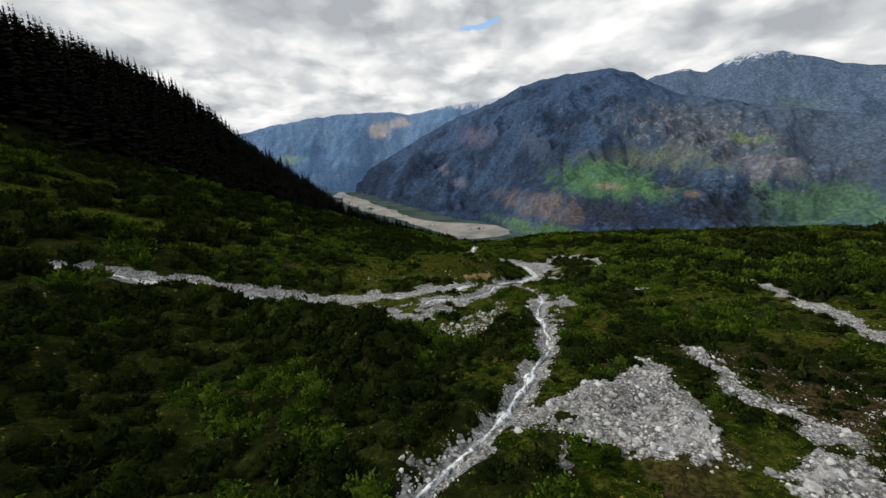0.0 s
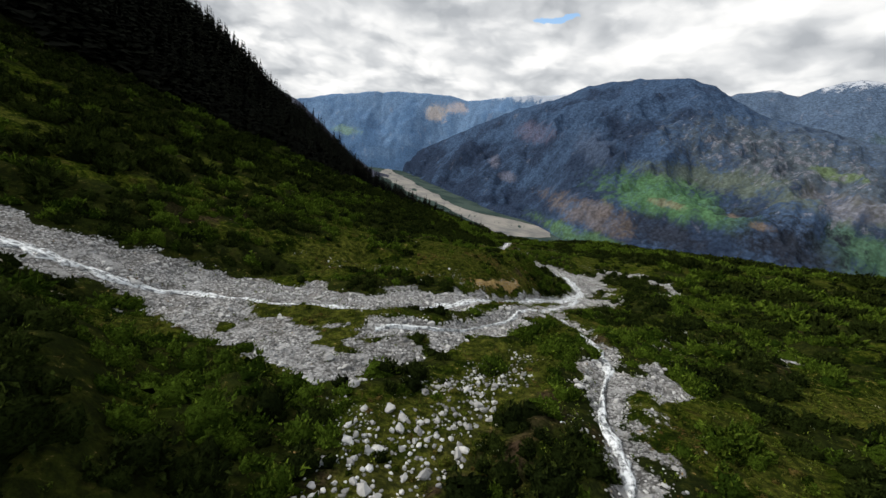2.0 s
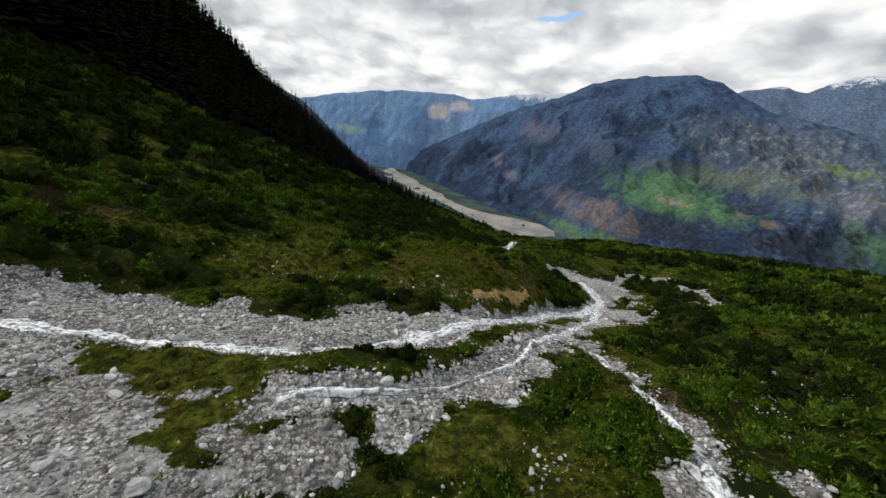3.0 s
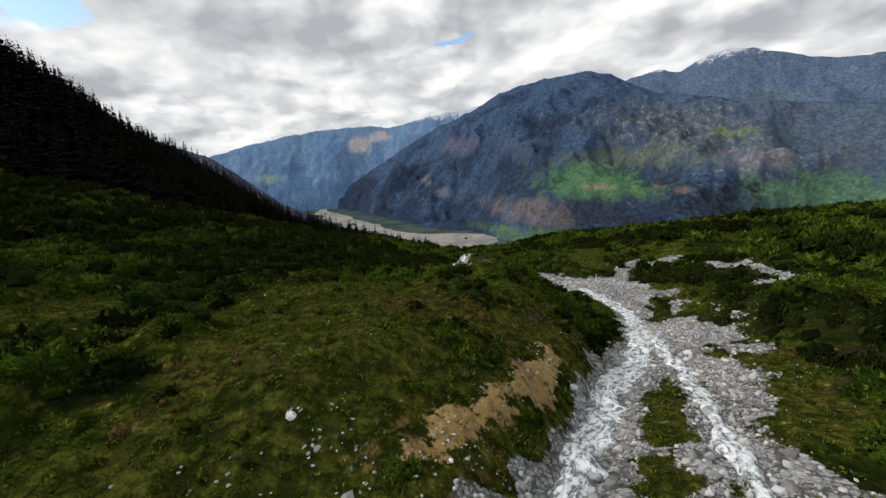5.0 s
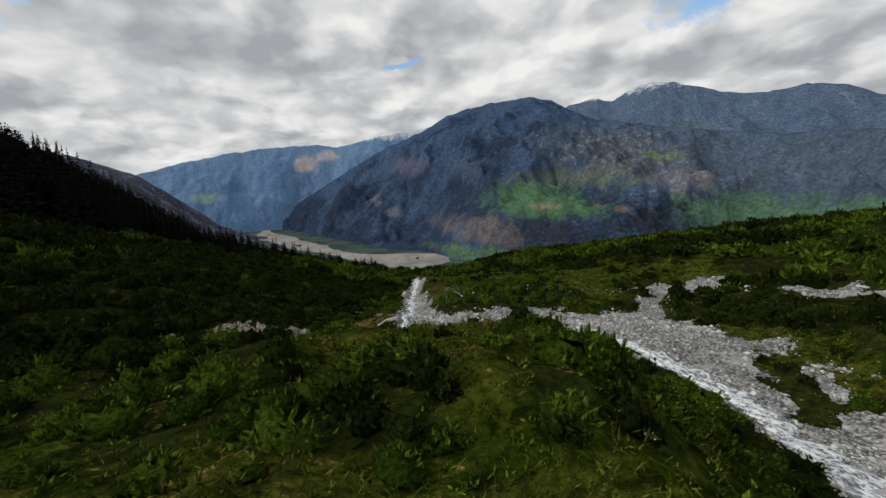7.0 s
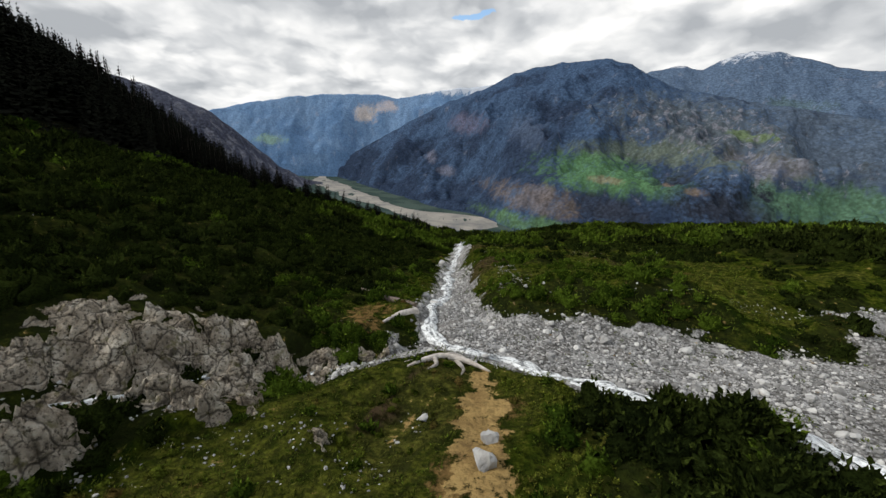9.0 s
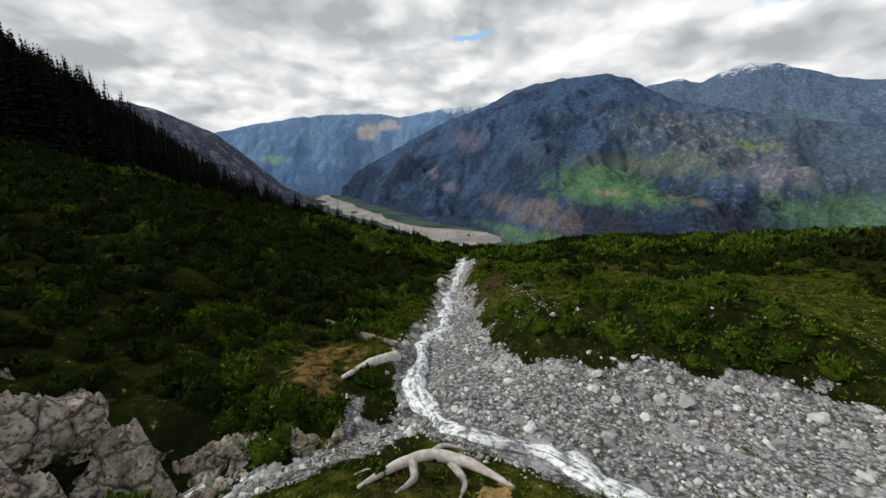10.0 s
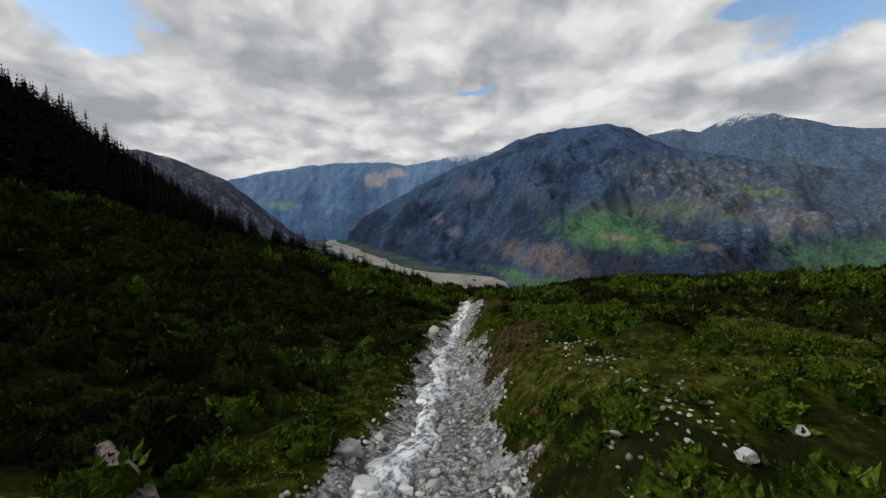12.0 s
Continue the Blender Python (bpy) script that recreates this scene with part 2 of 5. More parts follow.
    coarse.inputs["Scale"].default_value = 3.6
    nt.links.new(pos, coarse.inputs["Vector"])
    stone = mix_node(nt, range_node(nt, coarse.outputs["Distance"], 0.35, 0.75, 0, 0.85), stone, (0.055, 0.053, 0.05))
    stone = mix_node(nt, range_node(nt, n_tuft, 0.36, 0.50, 0.7, 0), stone, (0.13, 0.125, 0.115))
    stone = mix_node(nt, range_node(nt, n_mid, 0.52, 0.64, 0, 0.25), stone, (0.26, 0.235, 0.21))
    stone = mix_node(nt, range_node(nt, n_mid, 0.38, 0.46, 0.6, 0), stone, (0.44, 0.44, 0.435))
    stone = mix_node(nt, 1.0, stone, range_node(nt, noise_node(nt, pos, 0.22, 4, 0.6, 0.8), 0.38, 0.62, 0.82, 1.12), "MULTIPLY")
    soil = mix_node(nt, range_node(nt, n_mid, 0.4, 0.65), (0.40, 0.275, 0.110), (0.25, 0.165, 0.068))
    edge = math_node(nt, "ADD", at("gravel"), math_node(nt, "ADD", math_node(nt, "MULTIPLY", math_node(nt, "SUBTRACT", n_mid, 0.5), 0.9),
                     math_node(nt, "ADD", math_node(nt, "MULTIPLY", math_node(nt, "SUBTRACT", n_tuft, 0.5), 1.5), math_node(nt, "MULTIPLY", math_node(nt, "SUBTRACT", n_small, 0.5), 0.6))))
    col = mix_node(nt, range_node(nt, edge, 0.40, 0.52), grass, stone)
    crumb = math_node(nt, "ADD", math_node(nt, "MULTIPLY", math_node(nt, "SUBTRACT", n_tuft, 0.5), 2.6), math_node(nt, "MULTIPLY", math_node(nt, "SUBTRACT", n_small, 0.5), 2.2))
    soil = mix_node(nt, range_node(nt, n_small, 0.40, 0.56, 0.4, 0), soil, (0.045, 0.032, 0.018))
    col = mix_node(nt, range_node(nt, math_node(nt, "ADD", at("soil"), crumb), 0.48, 0.75), col, soil)
    # valley floor far off, its green mixed with blue haze
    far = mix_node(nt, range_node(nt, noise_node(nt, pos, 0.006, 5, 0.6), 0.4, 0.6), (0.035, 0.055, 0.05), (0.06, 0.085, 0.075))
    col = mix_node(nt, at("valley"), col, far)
    nt.links.new(col, b.inputs["Base Color"])
    bump(nt, b, math_node(nt, "ADD", n_small, math_node(nt, "MULTIPLY", n_tuft, 1.5)), 1.0, 0.22)
    return m


def mountain_material(name, low, high, rock, scree=0.55, snow=None, brush=(), grain=1.0, crags=()):
    """Forested mountain side: stands of trees, rock faces, pale gullies. brush: tinted patches, such as avalanche brush
    with painted sun, and haze.
    """
    m, nt, b = material(name, 1.0)
    b.inputs["Specular IOR Level"].default_value = 0.0
    pos = nt.nodes.new("ShaderNodeNewGeometry").outputs["Position"]
    stretch = node(nt, "ShaderNodeVectorMath", operation="MULTIPLY")
    nt.links.new(pos, stretch.inputs[0])
    stretch.inputs[1].default_value = (1.0, 1.0, 0.45)
    n1, n2, n3 = noise_node(nt, pos, 0.0035, 6, 0.62), noise_node(nt, stretch.outputs[0], 0.013, 8, 0.68, 0.6), noise_node(nt, pos, 0.055, 5, 0.72)
    crown = node(nt, "ShaderNodeTexVoronoi", feature="F1")
    crown.inputs["Scale"].default_value = 0.075
    nt.links.new(pos, crown.inputs["Vector"])
    sep = node(nt, "ShaderNodeSeparateXYZ")
    nt.links.new(pos, sep.inputs[0])
    # low and high carry blue haze in the colour, more of it upwards
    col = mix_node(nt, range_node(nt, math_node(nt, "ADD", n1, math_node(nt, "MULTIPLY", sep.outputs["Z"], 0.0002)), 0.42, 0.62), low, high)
    col = mix_node(nt, range_node(nt, n2, scree, scree + 0.09, 0, 0.55 * grain), col, rock)
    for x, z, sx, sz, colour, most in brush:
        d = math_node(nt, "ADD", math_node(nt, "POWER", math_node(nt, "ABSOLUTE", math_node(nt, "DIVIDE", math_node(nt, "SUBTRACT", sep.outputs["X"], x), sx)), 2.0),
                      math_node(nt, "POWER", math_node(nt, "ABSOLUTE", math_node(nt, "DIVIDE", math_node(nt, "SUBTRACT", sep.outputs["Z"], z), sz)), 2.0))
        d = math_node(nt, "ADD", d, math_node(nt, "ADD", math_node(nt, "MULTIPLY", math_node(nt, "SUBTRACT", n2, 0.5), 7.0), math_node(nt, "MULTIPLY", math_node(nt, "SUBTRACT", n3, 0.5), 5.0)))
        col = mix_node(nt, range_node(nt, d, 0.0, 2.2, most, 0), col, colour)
    for x, z, sx, sz in crags:
        d = math_node(nt, "ADD", math_node(nt, "POWER", math_node(nt, "ABSOLUTE", math_node(nt, "DIVIDE", math_node(nt, "SUBTRACT", sep.outputs["X"], x), sx)), 2.0),
                      math_node(nt, "POWER", math_node(nt, "ABSOLUTE", math_node(nt, "DIVIDE", math_node(nt, "SUBTRACT", sep.outputs["Z"], z), sz)), 2.0))
        bare = math_node(nt, "SUBTRACT", noise_node(nt, stretch.outputs[0], 0.030, 6, 0.65), math_node(nt, "MULTIPLY", d, 0.07))
        col = mix_node(nt, range_node(nt, bare, 0.50, 0.58, 0, 0.8), col, tuple(1.1 * c for c in rock))
    # tree crowns with shade painted into the gaps between them, and single pale stones
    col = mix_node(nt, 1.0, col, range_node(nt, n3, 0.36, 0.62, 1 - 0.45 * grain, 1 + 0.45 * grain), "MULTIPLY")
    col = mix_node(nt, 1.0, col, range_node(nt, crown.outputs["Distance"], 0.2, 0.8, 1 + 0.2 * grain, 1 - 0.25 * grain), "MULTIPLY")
    if snow:
        h = math_node(nt, "ADD", sep.outputs["Z"], math_node(nt, "ADD", math_node(nt, "MULTIPLY", math_node(nt, "SUBTRACT", n2, 0.5), 300.0), math_node(nt, "MULTIPLY", math_node(nt, "SUBTRACT", n3, 0.5), 220.0)))
        col = mix_node(nt, range_node(nt, h, snow, snow + 60, 0, 0.75), col, (0.62, 0.65, 0.70))
    nt.links.new(col, b.inputs["Base Color"])
    bump(nt, b, math_node(nt, "ADD", n2, math_node(nt, "MULTIPLY", n3, 0.4)), 0.5, 26)
    return m


def water_material():
    m, nt, b = material("white_water", 0.25, 0.5)
    pos = nt.nodes.new("ShaderNodeNewGeometry").outputs["Position"]
    flow = node(nt, "ShaderNodeCombineXYZ")
    nt.links.new(node(nt, "ShaderNodeAttribute", attribute_name="along").outputs["Fac"], flow.inputs[0])
    nt.links.new(node(nt, "ShaderNodeAttribute", attribute_name="across").outputs["Fac"], flow.inputs[1])
    streak = noise_node(nt, flow.outputs[0], 1.5, 6, 0.7, 0.5)
    churn = noise_node(nt, pos, 2.6, 6, 0.7, 0.6)
    foam = range_node(nt, math_node(nt, "ADD", math_node(nt, "MULTIPLY", streak, 0.55), math_node(nt, "MULTIPLY", churn, 0.45)), 0.43, 0.56)
    nt.links.new(mix_node(nt, foam, (0.13, 0.14, 0.145), (0.80, 0.83, 0.84)), b.inputs["Base Color"])
    nt.links.new(math_node(nt, "ADD", math_node(nt, "MULTIPLY", foam, 0.5), 0.2), b.inputs["Roughness"])
    bump(nt, b, churn, 0.5, 0.10)
    return m


GROUND = ground_material()
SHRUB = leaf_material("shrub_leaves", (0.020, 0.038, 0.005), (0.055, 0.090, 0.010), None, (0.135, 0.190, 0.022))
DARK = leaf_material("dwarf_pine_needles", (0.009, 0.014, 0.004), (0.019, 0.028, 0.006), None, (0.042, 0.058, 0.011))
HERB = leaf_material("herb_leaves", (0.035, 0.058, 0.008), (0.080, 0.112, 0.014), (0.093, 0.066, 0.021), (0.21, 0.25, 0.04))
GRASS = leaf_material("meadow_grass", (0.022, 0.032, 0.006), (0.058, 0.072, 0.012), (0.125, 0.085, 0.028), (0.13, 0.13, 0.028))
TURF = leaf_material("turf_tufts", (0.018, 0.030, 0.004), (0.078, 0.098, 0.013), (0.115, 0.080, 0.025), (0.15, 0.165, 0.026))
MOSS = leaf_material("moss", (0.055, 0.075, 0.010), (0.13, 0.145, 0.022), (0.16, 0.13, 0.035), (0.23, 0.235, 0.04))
FLOWER = leaf_material("flower_heads", (0.45, 0.44, 0.30), (0.65, 0.64, 0.48))
NEEDLE = leaf_material("conifer_needles", (0.012, 0.013, 0.010), (0.019, 0.022, 0.015))
STONE = stone_material("grey_stone", (0.23, 0.23, 0.225), (0.42, 0.42, 0.41), (0.52, 0.50, 0.47))
SLAB = rock_material("pale_rock", (0.12, 0.098, 0.072), (0.36, 0.315, 0.25), (0.54, 0.50, 0.42))
WATER = water_material()
BARK = stone_material("bark", (0.03, 0.025, 0.02), (0.06, 0.05, 0.04), (0.08, 0.07, 0.06), 2)
RIVER = stone_material("river_silt", (0.16, 0.165, 0.165), (0.34, 0.32, 0.285), (0.50, 0.46, 0.39), 0.008)
PALE_WOOD = stone_material("bleached_wood", (0.30, 0.265, 0.23), (0.50, 0.46, 0.42), (0.66, 0.62, 0.57), 3.0)
GREY_WOOD = stone_material("grey_wood", (0.05, 0.04, 0.033), (0.13, 0.105, 0.088), (0.26, 0.215, 0.18), 3.0)
# mountain base colours hold the blue of distance haze
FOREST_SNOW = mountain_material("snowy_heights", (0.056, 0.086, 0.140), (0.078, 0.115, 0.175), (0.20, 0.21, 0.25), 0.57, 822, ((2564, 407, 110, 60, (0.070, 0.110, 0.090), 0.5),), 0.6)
FAR_HAZE = mountain_material("far_haze_slopes", (0.105, 0.190, 0.330), (0.150, 0.245, 0.390), (0.44, 0.43, 0.45), 0.58, 560, ((-700, 330, 90, 90, (0.62, 0.53, 0.46), 0.75), (-480, 410, 90, 55, (0.62, 0.53, 0.50), 0.7), (-1554, 0, 130, 40, (0.28, 0.42, 0.28), 0.65)), 0.35)
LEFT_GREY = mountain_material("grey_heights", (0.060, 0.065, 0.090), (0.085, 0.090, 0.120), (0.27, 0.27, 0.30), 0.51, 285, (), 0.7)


# ---- the lie of the land ----
def smooth(a, b, x):
    s = np.clip((x - a) / (b - a), 0, 1)
    return s * s * (3 - 2 * s)


def curve(x, xs, ys):
    """Smooth interpolation through knots."""
    x = np.asarray(x, float)
    xs, ys = np.array(xs, float), np.array(ys, float)
    m = np.gradient(ys, xs)
    i = np.clip(np.searchsorted(xs, x) - 1, 0, len(xs) - 2)
    h = xs[i + 1] - xs[i]
    s = np.clip((x - xs[i]) / h, 0, 1)
    return ((1 + 2 * s) * (1 - s) ** 2 * ys[i] + s * (1 - s) ** 2 * h * m[i]
            + s * s * (3 - 2 * s) * ys[i + 1] + s * s * (s - 1) * h * m[i + 1])


def lattice(ix, iy, seed):
    n = (ix.astype(np.int64) * 374761393 + iy.astype(np.int64) * 668265263 + seed * 974711) & 0x7FFFFFFF
    n = ((n ^ (n >> 13)) * 1274126177) & 0x7FFFFFFF
    return ((n ^ (n >> 16)) & 0xFFFF) / 65535.0


def value_noise(x, y, size, seed=0):
    """Smooth noise between -1 and 1 with hills of the given size."""
    x, y = np.asarray(x, float) / size, np.asarray(y, float) / size
    ix, iy = np.floor(x), np.floor(y)
    fx, fy = x - ix, y - iy
    fx, fy = fx * fx * (3 - 2 * fx), fy * fy * (3 - 2 * fy)
    a, b = lattice(ix, iy, seed), lattice(ix + 1, iy, seed)
    c, d = lattice(ix, iy + 1, seed), lattice(ix + 1, iy + 1, seed)
    return 2 * (a * (1 - fx) * (1 - fy) + b * fx * (1 - fy) + c * (1 - fx) * fy + d * fx * fy) - 1


def fbm(x, y, size, octaves=4, seed=0):
    return sum(value_noise(x, y, size / 2 ** k, seed + 17 * k) / 2 ** k for k in range(octaves))


def strokes(x, y, *lines):
    """How far inside a set of broad strokes a point lies, in metres: positive within. Each line holds (x, y, half width)."""
    best = np.full(np.shape(x), -1e9)
    for line in lines:
        for (ax, ay, aw), (bx, by, bw) in zip(line, line[1:]):
            dx, dy = bx - ax, by - ay
            s = np.clip(((x - ax) * dx + (y - ay) * dy) / (dx * dx + dy * dy), 0, 1)
            best = np.maximum(best, aw + s * (bw - aw) - np.hypot(x - ax - s * dx, y - ay - s * dy))
    return best


VALLEY = -330.0
HUMP_Y = ((84, 92, 100, 105, 110, 114, 120, 128, 136, 147), (2, 6.5, 11.5, 15, 17.5, 19, 22, 23, 20, 12))


def fall(y):
    """Height of the stream valley's floor along y, down to the main valley."""
    z = -13.5 - 0.175 * y
    over = np.maximum(y - 300, 0)
    return np.maximum(z - 0.0006 * over ** 2, VALLEY)


def foot_left(y):
    return curve(y, (-40, 0, 40, 62, 75, 90, 120, 150, 170, 200, 300, 500), (-14, -16, -26, -27, -23, -13, -10, 2, 6, 9, 20, 40))


def height(x, y):
    x, y = np.asarray(x, float), np.asarray(y, float)
    z = fall(y)
    wobble = 0.35 * fbm(x, y, 9, 3, 3) + 1.2 * fbm(x, y, 45, 2, 5)
    # the slope above, to the left, and its end towards the main valley
    u = np.maximum(foot_left(y) - x, 0)
    left = curve(u, (0, 30, 48, 75, 104, 140, 182, 227, 305, 600), (0, 9, 13, 19, 28, 41.5, 59, 79, 109, 172))
    left = left + 15 * smooth(135, 205, u) * smooth(304, 268, y)
    left *= 1 - 0.85 * smooth(245 + 0.12 * u, 440 + 0.2 * u, y)
    # the meadow rising gently to the right
    v = np.maximum(x - 34 - 8 * smooth(140, 170, y), 0)
    right = curve(np.minimum(v, 600), (0, 8, 35, 100, 230, 600), (0, 0.3, 4.5, 7.6, 10.5, 16)) * (0.3 + 0.7 * smooth(110, 160, y)) * (1 - 0.3 * smooth(320, 500, y))
    # the shelf beside the gorge
    right = right + 3.0 * smooth(14.5, 19, x) * smooth(153, 167, y) * (1 - 0.5 * smooth(200, 280, y))
    # the grassy hump above the confluence
    edge = curve(y, *HUMP_Y)
    top = 3.4 + 2.2 * smooth(98, 124, y)
    hump = top * smooth(84, 99, y) * (1 - smooth(126, 139, y)) * (1 - smooth(edge - 8, edge + 1.5, x)) * (1 - 0.7 * smooth(-8, -28, x))
    # the stream has cut in below the confluence
    cut = 2.0 * smooth(77, 95, y) * (1 - smooth(122, 142, y)) * smooth(edge - 1, edge + 3, x) * (1 - smooth(34, 44, x))
    dip = 1.1 * smooth(40, 50, y) * (1 - smooth(56, 66, y)) * (1 - smooth(6, 14, x))
    knoll = 3.3 * smooth(-3, 3, strokes(x, y, ((-38, 55, 2), (-22, 50.5, 2.5), (-13, 45.5, 3), (-7, 36, 3.5))))
    near = smooth(VALLEY + 20, VALLEY + 60, z)
    return np.where(z <= VALLEY + 1e-6, VALLEY + 0 * z, np.maximum(z + (left + right + hump + knoll - cut - dip + wobble) * near, VALLEY))


# ---- where gravel, water and soil lie ----
SIDE = ((-4, 12, 0.8), (0.5, 19.2, 0.9), (5.9, 27.3, 1.0), (9.1, 33.8, 1.1), (13.8, 47.5, 1.3), (15.4, 58.2, 1.7), (17.6, 65, 1.2), (18.2, 71, 1.0), (16.8, 78, 1.0), (14.8, 84, 1.2))
MAIN = ((-60, 57, 2.5), (-46, 60, 3), (-38, 62.5, 4), (-30, 66.5, 5), (-22, 70, 5.2), (-14, 70.5, 4.6), (-6, 71, 4.2), (1.5, 76.5, 4.2), (9, 86.5, 3.2), (14.5, 94, 3.6), (21, 102, 4.6), (28.5, 112, 5.6), (35, 124, 5.2))
LOWER = ((-27, 63, 2.5), (-19, 62, 3.7), (-10, 58.5, 4.2), (-4, 57.2, 3.8), (1, 61.5, 2.8), (7, 69, 2.6), (12.5, 79, 2.2), (15.8, 86, 2.2), (18.5, 91, 2.4))
FIELD = ((35, 124, 5.2), (37, 137, 5.5), (36, 148, 7), (29, 153.5, 5.2), (20.5, 154, 5.2), (14, 157, 4.2), (12.8, 166, 3.0), (13.3, 176, 2.7), (14.4, 190, 2.2), (17, 206, 2.2), (20, 240, 2.2), (24, 262, 2.0))
EXTRA = (((19.6, 33.5, 0.5), (17.2, 29.5, 2.0), (13.8, 24.8, 4.6), (12.6, 23, 5.0)), ((9.8, 22, 2.0), (8.0, 17.5, 1.1)), ((26.5, 37.5, 0.8), (24.3, 29, 1.3), (23.8, 22, 1.5), (19.5, 15, 1.8)),
         ((68, 81, 1.2), (58, 56, 1.8), (51, 41.8, 2.2), (46, 30, 2)), ((19.8, 64, 1.0), (20.8, 60, 2.0), (17.8, 56, 1.5)),
         ((43, 150, 3), (48, 158, 2.5), (57, 157, 1.6)), ((50, 127.5, 1.0), (56, 130, 1.6), (55, 144, 1.2)), ((33, 92, 0.6), (36, 84, 1.0)),
         ((44, 80, 0.7), (39, 76, 1.3)), ((-28, 88, 0.6), (-24, 90, 1.0)), ((3.2, 148.6, 0.7), (6, 150.8, 1.1), (9.6, 154.6, 1.4)), ((33, 134, 2.6), (29, 143, 2.8), (22.5, 149, 2.8)), ((-1, 82.8, 0.7), (2, 85.2, 1.2), (4.8, 88.2, 1.3), (7.5, 91.5, 0.8)))
SIDE_WATER = ((-4, 12), (0.5, 19.2), (5.9, 27.3), (9.1, 33.8), (11.3, 38), (13.8, 48), (15.2, 58.2), (17.6, 65), (18.0, 71), (16.4, 78), (14.0, 84), (15.6, 88), (17.8, 93), (22.6, 102.5), (26.5, 111.5), (27.6, 116))
MAIN_WATER = ((-60, 57), (-44, 60.5), (-36, 62.0), (-29, 64), (-22, 66.5), (-11, 66.5), (-4.4, 67.5), (0, 73), (6.2, 82), (8.4, 88.7), (12, 94.5), (18, 104), (24, 112.3),
              (28.4, 119.5), (31.6, 129), (31.2, 136), (27, 143), (20.8, 147.2), (17, 151), (12.4, 153.4), (11.0, 156), (10.4, 160), (11.5, 167), (12.9, 175), (13.6, 186), (14.8, 197), (16.8, 208), (20, 240), (24, 262))
ISLAND = ((8.5, 77, 0.9), (10.3, 83, 1.7), (12.2, 88.5, 1.6), (15.5, 94.5, 1.3), (18.5, 98.7, 0.9), (23, 105.5, 0.4)), ((18.5, 100.0, 0.7), (21.5, 101.0, 1.2), (24.5, 106, 0.7)), ((29, 108.5, 0.6), (31.5, 112, 0.9)), ((42, 143, 1.2), (46, 151, 1.8)), ((33, 123, 0.5), (38.5, 131, 1.2)), ((-15, 63.5, 0.4), (-6, 63.5, 0.8), (1, 67, 0.6)), ((37, 118, 0.8), (39, 127, 1.0))
THICKET = ((-38, 50, 5), (-26, 46, 5.5), (-15, 43, 4.5), (-9, 36, 4.5), (-5, 26, 3.5)), ((19, 136, 3), (23, 142.5, 2)), ((9, 66, 1.5), (12, 72, 1.2)), ((24, 44, 3), (30, 52, 3)), ((-26, 78, 1.5), (-20, 79, 1.5)), ((13, 60, 0.8), (12, 52, 1.5)), ((-13, 130, 2.5), (-3, 132.5, 2)), ((-12, 50, 3), (-4.5, 49, 2.5), (-2.5, 44, 2.5)), ((30, 66, 2.5), (36, 72, 2)), ((-12, 94, 1.2), (-7, 94, 0.8)), ((-16, 97, 2.0), (-12, 104, 1.5)), ((25, 82, 1.5), (29, 94, 2.5), (36, 104, 2.5))
SCATTER = (((3, 90, 0.8), (7, 93, 1.0), (10.5, 98.5, 0.8), (14, 103.5, 0.6)), ((-20, 85, 1.6), (-6, 87, 2.4), (3, 90.5, 1.8)), ((0, 50, 3), (5, 56, 3), (10, 62, 1.5)), ((27, 40, 2), (31, 28, 5), (29, 18, 5)), ((16.8, 158, 1.2), (18.5, 165, 1.6), (20, 174, 1.2)), ((18, 161, 0.3), (24, 162, 0.8), (36, 161, 1), (46, 159, 1.5)), ((-6, 142, 3), (8, 142, 3)), ((40, 148, 5), (58, 152, 5)), ((22, 64, 1), (30, 82, 2), (40, 80, 2)))
OUTCROP = (((-12, 145, 0.6), (-7.5, 148.2, 1.4), (-3.5, 150, 2.0), (1.5, 150.8, 1.4), (6, 153.8, 0.6)), ((-9, 144.0, 1.6), (-5, 146, 3.0), (-1.5, 147.4, 2.8), (2.5, 148.6, 1.5)),
           ((-6, 139.5, 1.4), (-3, 140.8, 1.3)), ((-2.5, 143.4, 1.3), (1.5, 144.9, 0.8)), ((5.0, 142.2, 0.4), (6.3, 142.2, 0.3)), ((-31.5, 56.5, 0.8), (-28.5, 56, 0.9), (-26.5, 53.5, 0.5)))
BRAID = ((-3, 62.5), (3, 66), (9.5, 74.5), (11.5, 79.5), (13.8, 84))


HEATH_STONES = (((1.5, 44, 2.2), (3.5, 50, 3.2), (6, 55.5, 2.6), (9, 60, 1.2)),)


